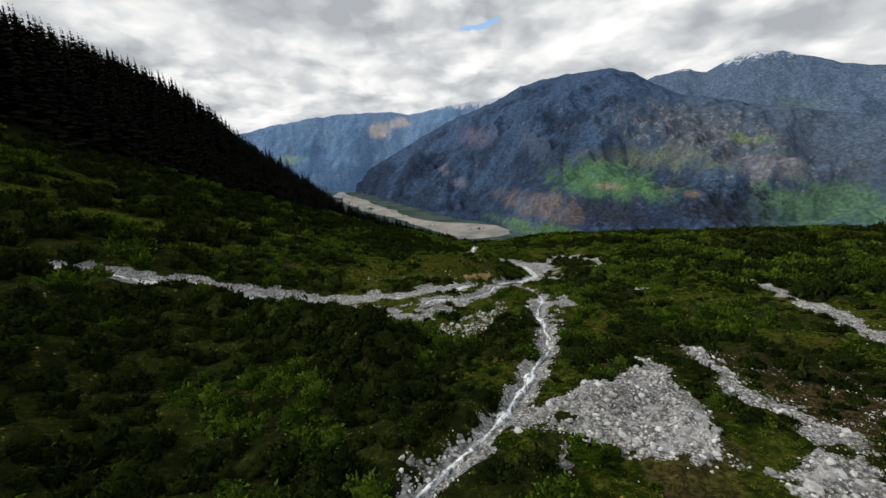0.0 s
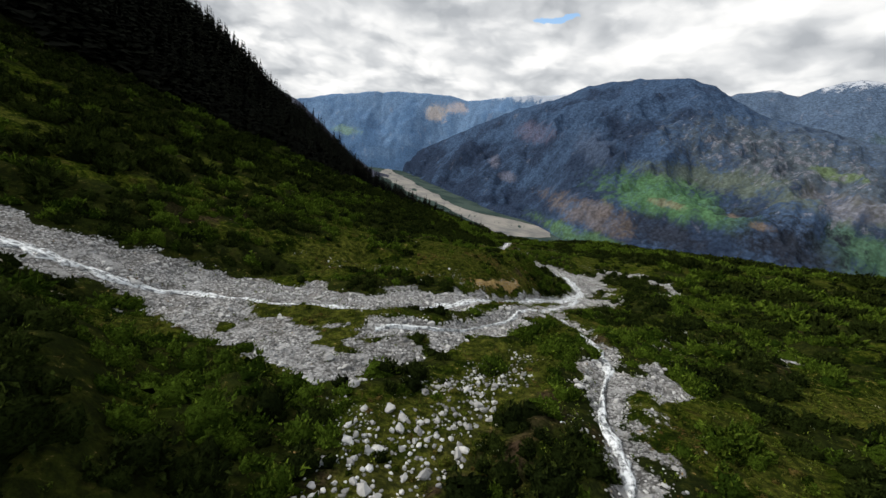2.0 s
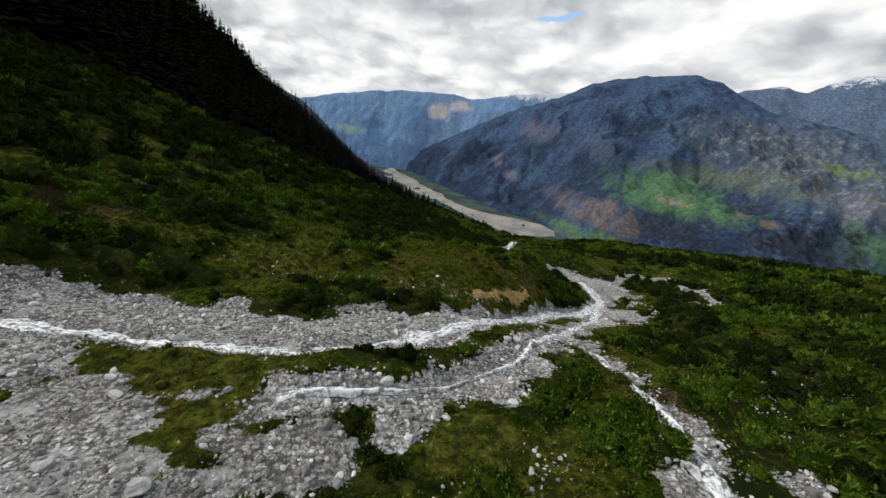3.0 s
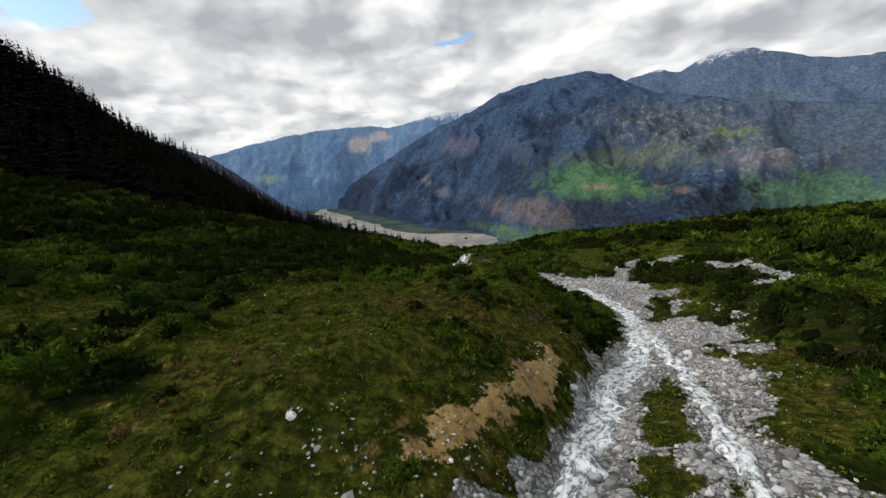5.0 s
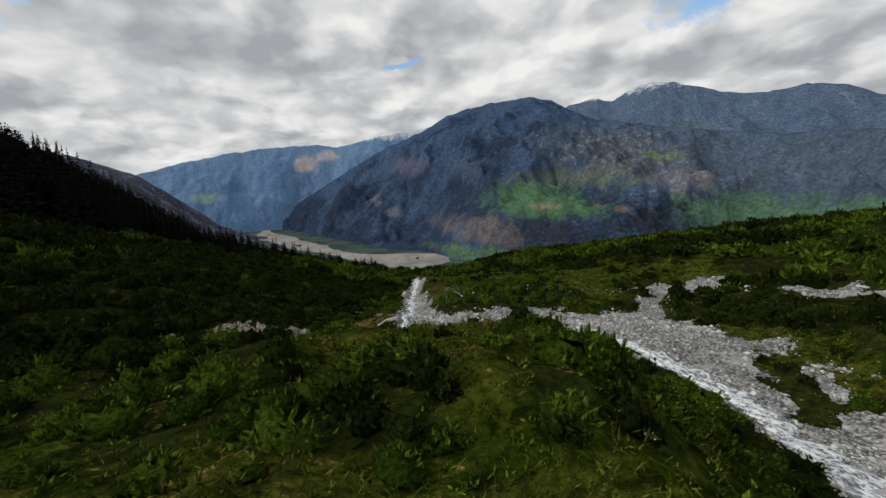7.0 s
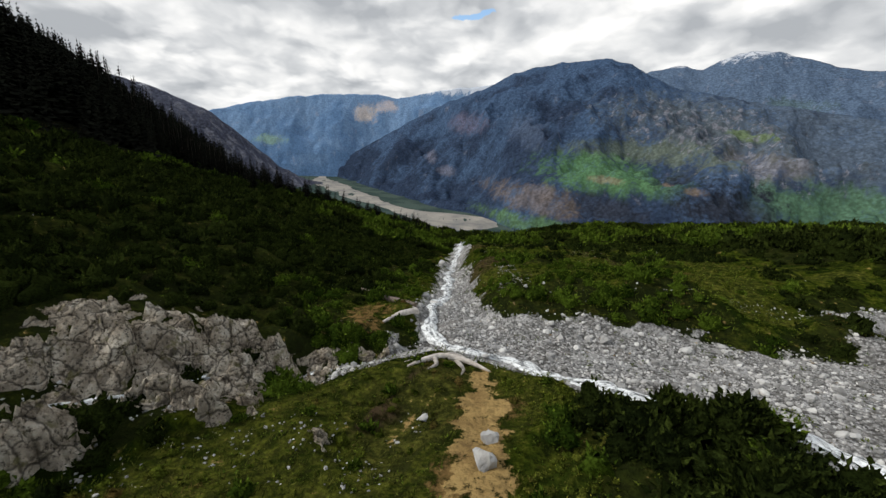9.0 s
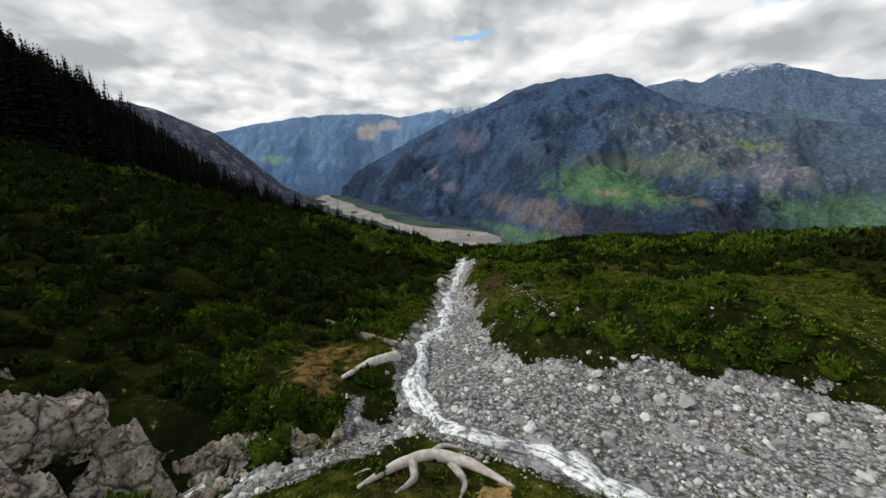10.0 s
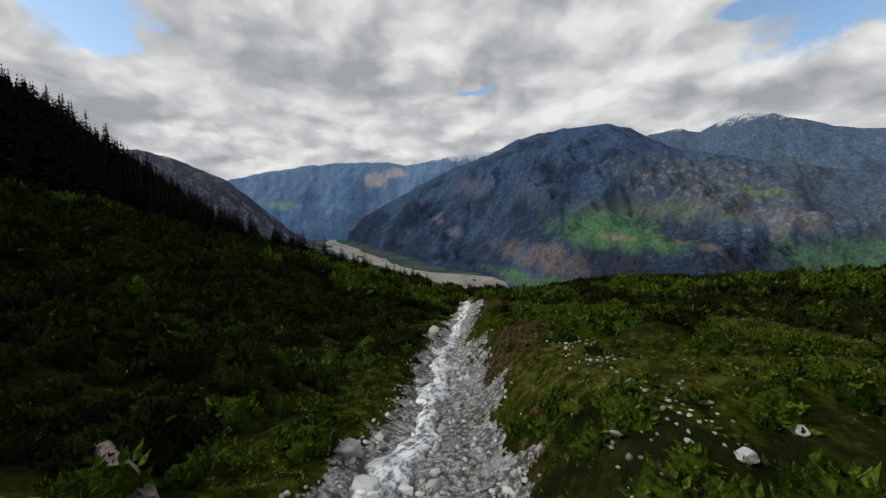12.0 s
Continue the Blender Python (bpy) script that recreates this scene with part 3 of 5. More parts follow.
def gravel_at(x, y):
    d = strokes(x, y, SIDE, MAIN, LOWER, FIELD, *EXTRA)
    poor = smooth(-1, 1, strokes(x, y, LOWER, EXTRA[-1], EXTRA[1], ((29, 100, 2.5), (36, 111, 3.5), (42, 124, 4.5), (46, 140, 5.5), (45, 152, 5)))) * np.where(y > 95, 0.8, strokes(x, y, MAIN) < 0)
    d = np.minimum(d, 1.9) + 1.3 * fbm(x, y, 2.8, 4, 21) - 0.1 - 0.3 * poor - 1.5 * smooth(0.2, 0.7, fbm(x, y, 3.0, 3, 23)) * (0.4 + 1.1 * poor + 0.7 * smooth(2.0, 0.6, d))
    # the steep side of the hump carries no gravel
    edge = curve(y, *HUMP_Y)
    d = d - 4.0 * smooth(edge + 0.6, edge - 1.2, x) * smooth(86, 91, y) * (1 - smooth(126, 137, y))
    isle = strokes(x, y, *ISLAND)
    wet = strokes(x, y, *([(*p, 1.3) for p in w] for w in (MAIN_WATER, BRAID)), [(*p, 0.8) for p in SIDE_WATER])
    d = d - 3.0 * smooth(-0.7, 0.7, isle + 0.9 * fbm(x, y, 2.2, 3, 29))
    d = np.maximum(d, wet + 0.5 * fbm(x, y, 1.8, 2, 31))
    return smooth(-1.1, 1.1, d)


def soil_at(x, y):
    d = strokes(x, y, ((12.4, 139.5, 0.8), (12.4, 143.5, 1.1), (13.2, 146.5, 1.2), (13.7, 149.6, 0.8)), ((4.5, 91.5, 0.3), (8.4, 95.6, 0.9), (10.3, 98.4, 1.0), (12.6, 101.3, 0.6)),
                ((9, 143, 0.2), (10.5, 146, 0.4)))
    return smooth(-0.5, 0.5, d + 0.9 * fbm(x, y, 2.2, 3, 41))


def heath_at(x, y):
    """Brown heather."""
    d = strokes(x, y, ((31, 31, 2.2), (27, 22, 2.6)), ((12.5, 16.5, 2.0), (16.5, 20.0, 2.0)), ((30, 24, 3.0), (36, 29, 3.0)), ((3.5, 46, 1.8), (6.5, 51.5, 1.6)), ((11.5, 44, 0.6), (14, 52, 0.6)), ((8.5, 141, 1.2), (10, 145.5, 1.7), (11.6, 149, 1.2)), ((8, 48, 1), (10, 55, 1.2)))
    return np.maximum(smooth(-1, 1, d + 1.2 * fbm(x, y, 3, 3, 43)), 0.7 * smooth(0.6, 1.0, fbm(x, y, 9, 4, 47)))


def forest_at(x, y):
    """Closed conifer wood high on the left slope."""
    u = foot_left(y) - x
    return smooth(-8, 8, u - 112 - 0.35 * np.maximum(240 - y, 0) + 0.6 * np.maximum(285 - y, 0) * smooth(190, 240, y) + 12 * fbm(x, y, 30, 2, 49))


def bed(x, y):
    """Height of the ground with the beds cut in."""
    deep = smooth(-1.6, 1.6, strokes(x, y, MAIN, FIELD, LOWER)) * 0.55 + smooth(-1, 1, strokes(x, y, SIDE)) * 0.45
    gully = 1.6 * smooth(-2.5, 2, strokes(x, y, ((-14, 139, 1.2), (-4, 145.2, 1.6), (3, 149, 1.6), (9, 155, 1.5))))
    wet = strokes(x, y, [(*p, 1.0) for p in MAIN_WATER], *([(*p, 0.6) for p in w] for w in (BRAID, SIDE_WATER)))
    deep = deep + 0.28 * smooth(-0.9, 0.4, wet)
    lumps = 0.10 * fbm(x, y, 1.6, 2, 55) + 0.30 * fbm(x, y, 2.6, 2, 57) * (1 - smooth(-1.5, 0.5, strokes(x, y, SIDE, MAIN, LOWER, FIELD)))
    beds = strokes(x, y, SIDE, MAIN, LOWER, FIELD)
    mounds = 1.0 * smooth(0.0, 0.9, fbm(x, y, 6.5, 3, 58)) * (1 - smooth(-4, -0.5, beds)) * smooth(0.36, 0.6, tones(x, y))
    return height(x, y) - deep - gully + lumps + mounds


def hump_top(x, y):
    """Low heath on the back of the grassy hump, made darker in place of a cloud's shadow."""
    return smooth(102, 110, y) * smooth(132, 124, y) * smooth(19, 13, x) * smooth(-22, -10, x)


def tones(x, y):
    """Share of shrub cover: closed on the left slope, in clusters on the meadows, little on the hump."""
    patch = 0.12 + smooth(-0.7, 0.45, fbm(x, y, 8, 3, 61)) * 0.8
    slope = smooth(72, 86, y) * smooth(135, 118, y)
    left = smooth(-5, 4, foot_left(y) - x) * (0.7 - 0.5 * slope) - 0.12 * slope + smooth(24, 4, y + 0.4 * x) * 0.3 + smooth(8, -4, x) * smooth(52, 40, y) * 0.6 + smooth(52, 40, y) * 0.2 + smooth(48, 75, x) * 0.2 + 0.25 * smooth(166, 180, y) + 0.4 * smooth(0, 5, x - curve(y, (60, 84, 94, 111, 125, 141, 153), (28, 22, 25, 36, 43, 48, 52))) * smooth(62, 80, y) * smooth(160, 150, y)
    left = left + 0.26 * hump_top(x, y)
    stony = 0.9 * smooth(-0.8, 1.0, strokes(x, y, *HEATH_STONES))
    hump = stony + (0.26 + 0.2 * smooth(100, 90, y)) * smooth(84, 92, y) * smooth(150, 140, y) * smooth(21, 15, x) * smooth(-30, -16, x) + 0.3 * smooth(-1, 2, strokes(x, y, *SCATTER[:3])) + 0.9 * smooth(-1, 1.5, strokes(x, y, ((6, 139, 2.5), (11, 143, 3), (16, 147, 2.0)), ((10, 146.5, 1.8), (12, 149.5, 1.2)), ((2, 141, 3), (5, 145, 2.5), (8.5, 149, 1.5)), ((-13, 86.5, 2.0), (-4, 87.5, 2.5), (4, 92, 2))))
    return np.clip(patch + left - hump + 0.8 * smooth(-1.5, 0.5, strokes(x, y, *THICKET)), 0, 1.3)


def straw_at(x, y):
    """Dry straw-coloured grass."""
    d = strokes(x, y, ((4.4, 160.8, 1.0), (4.8, 158.3, 1.3), (5.6, 155.6, 0.9)), ((6.2, 159.8, 0.5), (6.6, 161, 0.4)), ((3.2, 91.6, 0.6), (5.2, 93.0, 0.5)), ((11, 140, 0.6), (15, 146, 0.5)))
    return smooth(-0.9, 0.7, d + 0.8 * fbm(x, y, 2.0, 3, 45))


# ---- mesh helpers ----
def mesh_from(name, verts, faces, mat=None, flat=True):
    """A mesh from arrays; all faces have the same number of corners."""
    me = bpy.data.meshes.new(name)
    faces = np.asarray(faces)
    k = faces.shape[1]
    me.vertices.add(len(verts))
    me.vertices.foreach_set("co", np.ascontiguousarray(verts, np.float32).ravel())
    me.loops.add(faces.size)
    me.loops.foreach_set("vertex_index", np.ascontiguousarray(faces, np.int32).ravel())
    me.polygons.add(len(faces))
    me.polygons.foreach_set("loop_start", np.arange(0, faces.size, k, dtype=np.int32))
    me.polygons.foreach_set("use_smooth", np.full(len(faces), not flat))
    me.update(calc_edges=True)
    me.validate()
    if mat:
        me.materials.append(mat)
    return me


def grid_faces(nu, nv):
    i = np.arange((nu - 1) * (nv - 1))
    a = (i // (nv - 1)) * nv + i % (nv - 1)
    return np.stack([a, a + nv, a + nv + 1, a + 1], -1)


def attribute(me, name, values):
    me.attributes.new(name, "FLOAT", "POINT").data.foreach_set("value", np.asarray(values, np.float32).ravel())


def axis(lo, a, b, hi, step, grow):
    """Coordinates that are fine between a and b and widen outwards."""
    mid = list(np.arange(a, b, step))
    s, x, up = step, mid[-1], []
    while x < hi:
        s *= grow
        x += s
        up.append(min(x, hi))
    s, x, down = step, a, []
    while x > lo:
        s *= grow
        x -= s
        down.append(max(x, lo))
    return np.array(down[::-1] + mid + up)


# ---- the ground, one sheet ----
def build_ground():
    gx, gy = axis(-4600, -40, 56, 4600, 0.55, 1.065), axis(-600, 10, 205, 4600, 0.55, 1.065)
    X, Y = np.meshgrid(gx, gy, indexing="ij")
    x, y = X.ravel(), Y.ravel()
    z = bed(x, y)
    me = mesh_from("ground", np.stack([x, y, z], -1), grid_faces(len(gx), len(gy)), GROUND, flat=False)
    inside = (x > -90) & (x < 120) & (y > -20) & (y < 300)
    attribute(me, "gravel", gravel_at(x, y) * inside)
    attribute(me, "heath", heath_at(x, y) * inside)
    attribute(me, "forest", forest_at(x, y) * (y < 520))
    attribute(me, "soil", soil_at(x, y) * inside)
    attribute(me, "straw", straw_at(x, y) * inside)
    attribute(me, "meadow", (1 - smooth(0.15, 0.6, tones(x, y))) * inside)
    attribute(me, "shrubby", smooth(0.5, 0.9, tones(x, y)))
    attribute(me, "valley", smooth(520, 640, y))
    tagged(new("ground", me), "alpine meadow sloping down to a valley, grass, moss and grey gravel", "ground", kind="structure")


build_ground()


# ---- streams ----
def dense(points, step):
    p = np.array(points, float)
    s = np.r_[0, np.cumsum(np.hypot(*np.diff(p, axis=0).T))]
    t = np.arange(0, s[-1], step)
    return np.stack([curve(t, s, p[:, 0]), curve(t, s, p[:, 1])], -1), t


def build_stream(name, points, half, label, seed):
    """A ribbon of tumbling water that follows its bed, breaking round stones."""
    c, t = dense(points, 0.2)
    d = np.gradient(c, axis=0)
    n = np.stack([-d[:, 1], d[:, 0]], -1) / np.hypot(*d.T)[:, None]
    wander = 0.5 * half * value_noise(t, 0 * t, 3.1, seed)
    width = half * (0.85 + 0.5 * value_noise(t, 0 * t, 2.3, seed + 1) + 0.25 * value_noise(t, 0 * t, 1.3, seed + 2))
    width = np.maximum(width, 0.25 * half) * np.interp(c[:, 1], (60, 72, 80, 95, 112, 128, 140, 150, 156, 170), (0.8, 0.9, 1.2, 1.5, 1.45, 1.3, 1.2, 1.0, 0.68, 0.78))
    across = np.linspace(-1, 1, 9)
    left_bank, right_bank = (1 + 0.45 * value_noise(t, 0 * t, 0.9, seed + k) + 0.25 * value_noise(t, 0 * t, 0.45, seed + k + 1) for k in (11, 21))
    reach = np.where(across[None] < 0, left_bank[:, None], right_bank[:, None]) * across[None]
    P = c[:, None] + n[:, None] * (wander[:, None] + reach * width[:, None])[..., None]
    base = bed(c[:, 0] + n[:, 0] * wander, c[:, 1] + n[:, 1] * wander)
    base = np.convolve(np.pad(base, 4, "edge"), np.ones(9) / 9, "valid")
    own = bed(P[..., 0], P[..., 1])
    z = base[:, None] * 0.75 + own * 0.25 + 0.24 - 0.5 * np.abs(across[None]) ** 4 + 0.06 * fbm(P[..., 0], P[..., 1], 0.9, 2, seed + 5)
    me = mesh_from(name, np.concatenate([P, z[..., None]], -1).reshape(-1, 3), grid_faces(len(c), 9), WATER, flat=False)
    attribute(me, "along", np.repeat(t * 0.6, 9))
    attribute(me, "across", (across[None] * width[:, None] * 2.4).ravel())
    tagged(new(name, me), label, "stream", kind="structure")


build_stream("water_main", MAIN_WATER, 1.1, "white foaming mountain stream tumbling over grey stones", 71)
build_stream("water_side", SIDE_WATER, 0.55, "narrow white side stream between shrubs and gravel", 81)
build_stream("water_braid", BRAID, 0.36, "small braid of white water in the gravel", 91)


# ---- the main valley's river flats ----
def build_river():
    left = ((190, 1640), (71, 1620), (-23, 1790), (-281, 2180), (-715, 2900), (-990, 3480), (-1100, 4150), (-1180, 4560))
    right = ((330, 1740), (310, 1890), (171, 2030), (-31, 2080), (-338, 2590), (-700, 3330), (-990, 3900), (-1100, 4560))
    (a, _), (b, _) = dense(left, 20), dense(right, 20)
    k = min(len(a), len(b))
    a, b = a[np.linspace(0, len(a) - 1, k).astype(int)], b[np.linspace(0, len(b) - 1, k).astype(int)]
    s = np.linspace(0, 1, 14)
    P = a[:, None] * (1 - s[None, :, None]) + b[:, None] * s[None, :, None]
    P = P + 22 * np.stack([fbm(P[..., 0], P[..., 1], 160, 3, 7), fbm(P[..., 0], P[..., 1], 160, 3, 9)], -1)
    z = VALLEY + 1.0 + 0.4 * fbm(P[..., 0], P[..., 1], 60, 2, 11)
    me = mesh_from("river", np.concatenate([P, z[..., None]], -1).reshape(-1, 3), grid_faces(k, 14), RIVER, flat=False)
    tagged(new("river", me), "broad braided river bed of pale silt and gravel in the valley", "river", kind="structure")


build_river()


# ---- mountains round the valley ----
EYE = (8.0, 90.0, -24.0)


def build_mountain(name, mat, label, ridge, foot, crest, bend, rough, seed, nu=260, nv=80):
    """A mountain side from its foot in the valley to its crest, and down behind. ridge: azimuths and elevations of the crest;
    foot, crest: azimuths and ranges."""
    az = np.linspace(ridge[0][0], ridge[0][-1], nu)
    up = np.interp(az, *ridge)
    up = up + 0.10 * fbm(az, 0 * az, 1.2, 4, seed)
    r0, r1 = curve(az, *foot), curve(az, *crest)
    top = EYE[2] + r1 * np.tan(np.radians(up))
    s = np.r_[np.linspace(0, 1, nv), 1.03, 1.08, 1.16]
    A, S = np.meshgrid(np.radians(az), s, indexing="ij")
    R = r0[:, None] + (r1 - r0)[:, None] * S
    x, y = EYE[0] + R * np.sin(A), EYE[1] + R * np.cos(A)
    rise = np.where(S <= 1, np.clip(S, 0, 1) ** bend, 1 - (S - 1) * 4)
    spur = 1 - np.abs(fbm(x, y, 620, 5, seed + 1)) * 1.6
    z = VALLEY - 4 + (top - VALLEY + 4)[:, None] * rise + rough * (spur - 0.55) * np.clip(np.sin(np.pi * np.clip(S, 0, 1)), 0, 1)
    z += 0.16 * rough * (0.6 - np.abs(fbm(x, y, 110, 4, seed + 9))) * smooth(0.0, 0.06, S) * smooth(1.0, 0.93, S)
    me = mesh_from(name, np.stack([x, y, z], -1).reshape(-1, 3), grid_faces(nu, len(s)), mat, flat=False)
    return tagged(new(name, me), label, "mountain", kind="structure")


# GREEN is brush growth, brightened as if sun fell on it through cloud
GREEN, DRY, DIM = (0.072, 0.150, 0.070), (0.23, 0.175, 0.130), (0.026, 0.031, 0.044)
# the first, broad entry is haze over the right flank, laid on as colour
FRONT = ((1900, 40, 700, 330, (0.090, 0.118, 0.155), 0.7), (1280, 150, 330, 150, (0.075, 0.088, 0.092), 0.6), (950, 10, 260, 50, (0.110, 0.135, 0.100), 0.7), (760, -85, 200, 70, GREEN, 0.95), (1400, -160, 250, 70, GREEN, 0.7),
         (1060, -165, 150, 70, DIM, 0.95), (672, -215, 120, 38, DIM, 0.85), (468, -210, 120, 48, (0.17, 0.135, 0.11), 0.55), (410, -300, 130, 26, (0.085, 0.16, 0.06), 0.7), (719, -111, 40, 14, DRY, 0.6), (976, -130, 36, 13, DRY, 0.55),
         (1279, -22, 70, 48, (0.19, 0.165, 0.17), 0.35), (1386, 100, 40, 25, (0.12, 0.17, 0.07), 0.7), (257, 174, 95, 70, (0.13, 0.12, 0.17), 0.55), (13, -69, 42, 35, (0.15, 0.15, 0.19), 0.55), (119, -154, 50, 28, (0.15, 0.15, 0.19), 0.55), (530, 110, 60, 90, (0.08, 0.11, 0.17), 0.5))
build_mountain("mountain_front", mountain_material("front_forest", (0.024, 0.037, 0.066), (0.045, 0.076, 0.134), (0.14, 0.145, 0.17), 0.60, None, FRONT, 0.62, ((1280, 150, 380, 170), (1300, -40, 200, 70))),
               "forested mountain side with cliffs and green brush patches coloured as sunlit",
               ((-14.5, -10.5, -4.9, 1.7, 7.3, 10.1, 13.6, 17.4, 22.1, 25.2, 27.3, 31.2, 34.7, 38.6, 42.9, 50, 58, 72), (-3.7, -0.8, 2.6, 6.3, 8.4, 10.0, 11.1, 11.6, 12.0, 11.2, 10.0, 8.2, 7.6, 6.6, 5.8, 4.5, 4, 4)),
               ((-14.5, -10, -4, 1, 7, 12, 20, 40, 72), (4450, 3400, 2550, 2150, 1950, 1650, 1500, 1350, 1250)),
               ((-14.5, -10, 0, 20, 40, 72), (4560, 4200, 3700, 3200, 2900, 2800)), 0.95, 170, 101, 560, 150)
build_mountain("mountain_snowy", FOREST_SNOW, "high ridge with snow patches, tinted blue-grey for haze",
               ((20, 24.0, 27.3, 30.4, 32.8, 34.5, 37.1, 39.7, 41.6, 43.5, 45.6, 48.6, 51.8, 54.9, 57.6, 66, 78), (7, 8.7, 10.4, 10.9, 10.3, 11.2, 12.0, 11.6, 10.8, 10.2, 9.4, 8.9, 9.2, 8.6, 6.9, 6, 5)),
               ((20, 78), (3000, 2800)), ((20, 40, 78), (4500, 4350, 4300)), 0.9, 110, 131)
build_mountain("mountain_far", FAR_HAZE, "distant mountain range under the cloud, tinted blue for haze",
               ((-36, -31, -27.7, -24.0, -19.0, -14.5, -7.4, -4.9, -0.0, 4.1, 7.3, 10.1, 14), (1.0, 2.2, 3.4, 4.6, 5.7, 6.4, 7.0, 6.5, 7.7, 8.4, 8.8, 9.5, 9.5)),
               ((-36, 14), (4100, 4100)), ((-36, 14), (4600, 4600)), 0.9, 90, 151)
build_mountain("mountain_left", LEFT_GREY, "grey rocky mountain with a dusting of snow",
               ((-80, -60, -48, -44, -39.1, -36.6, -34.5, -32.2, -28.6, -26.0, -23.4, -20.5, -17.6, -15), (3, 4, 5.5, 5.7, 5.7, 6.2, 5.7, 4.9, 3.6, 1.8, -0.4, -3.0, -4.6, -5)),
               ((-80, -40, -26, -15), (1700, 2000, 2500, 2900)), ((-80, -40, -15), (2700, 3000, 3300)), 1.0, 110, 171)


# ---- plants: leaf clumps as real leaves ----
def leaves(rng, centre, size, count, leaf, tall=0.8):
    """Leafy sprigs standing out of the shells of many bushes at once. centre: (n, 3); size: (n,) radius; returns corners (n * count, 4, 3)."""
    n = len(centre)
    d = rng.normal(size=(n, count, 3))
    d[..., 2] = np.abs(d[..., 2]) * 0.9 + 0.05
    d /= np.linalg.norm(d, axis=-1, keepdims=True)
    r = swell(d, centre) * (0.80 + 0.28 * rng.random((n, count)))
    p = centre[:, None] + d * (size[:, None] * r)[..., None] * np.array([1, 1, tall])
    along = d + rng.normal(size=d.shape) * 0.55 + np.array([0, 0, 0.5])
    along /= np.linalg.norm(along, axis=-1, keepdims=True)
    side = np.cross(along, d + 0.6 * rng.normal(size=d.shape))
    side /= np.linalg.norm(side, axis=-1, keepdims=True)
    bow = np.cross(side, along)
    k = (leaf * (0.5 + rng.random((n, count))) * np.clip(size, 0.85, 1.5)[:, None])[..., None]
    return np.stack([p - along * k * 0.7, p + side * k * 0.5 + bow * k * 0.25, p + along * k * 1.3, p - side * k * 0.5 + bow * k * 0.25], 2).reshape(-1, 4, 3)


def swell(d, centre):
    """Lobed outline of a bush, by direction."""
    c = centre[:, None]
    return 0.88 + 0.24 * np.sin(d[..., 0] * 4 + c[..., 0] * 3) * np.cos(d[..., 1] * 4 + c[..., 1] * 2) + 0.15 * np.sin(d[..., 2] * 5 + c[..., 1] * 5 + d[..., 0] * 3)


def leaf_object(name, quads, mat, label, category, tone=None, bodies=None):
    """Loose leaves, and the bodies under them, tinted darker for inner shade, as one object."""
    v = quads.reshape(-1, 3)
    f = np.arange(len(v)).reshape(-1, 4)
    if bodies is not None:
        f = np.concatenate([f, bodies[1] + len(v)])
        v = np.concatenate([v, bodies[0]])
    me = mesh_from(name, v, f, mat)
    if tone is not None:
        attribute(me, "tone", tone)
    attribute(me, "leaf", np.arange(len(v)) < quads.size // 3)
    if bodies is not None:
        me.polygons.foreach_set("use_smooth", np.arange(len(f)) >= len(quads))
    return tagged(new(name, me), label, category, kind="stuff")


def spread(rng, x0, x1, y0, y1, cell):
    gx, gy = np.meshgrid(np.arange(x0, x1, cell), np.arange(y0, y1, cell), indexing="ij")
    x = gx.ravel() + rng.random(gx.size) * cell
    y = gy.ravel() + rng.random(gx.size) * cell
    return x, y


def domes(centre, size, tall, rng):
    """Rounded, lobed bodies of bushes: four rings and a cap. Returns vertices and quads."""
    n, k = len(centre), 8
    a = np.arange(k) * (2 * np.pi / k)
    polar = np.radians((112, 82, 52, 24))
    d = np.stack([np.sin(polar)[:, None] * np.cos(a + 0.0), np.sin(polar)[:, None] * np.sin(a), np.cos(polar)[:, None] + 0 * a], -1).reshape(1, -1, 3)
    d = d + 0.15 * rng.normal(size=(n, 4 * k, 3))
    v = centre[:, None] + d * (size[:, None] * swell(d, centre) * 0.82)[..., None] * np.array([1, 1, tall])
    quads = []
    for ring in range(3):
        for j in range(k):
            quads.append((ring * k + j, ring * k + (j + 1) % k, ring * k + k + (j + 1) % k, ring * k + k + j))
    t = 3 * k
    quads += [(t, t + 1, t + 2, t + 3), (t, t + 3, t + 4, t + 7), (t + 4, t + 5, t + 6, t + 7)]
    f = (np.arange(n)[:, None, None] * (4 * k) + np.array(quads)[None]).reshape(-1, 4)
    return v.reshape(-1, 3), f


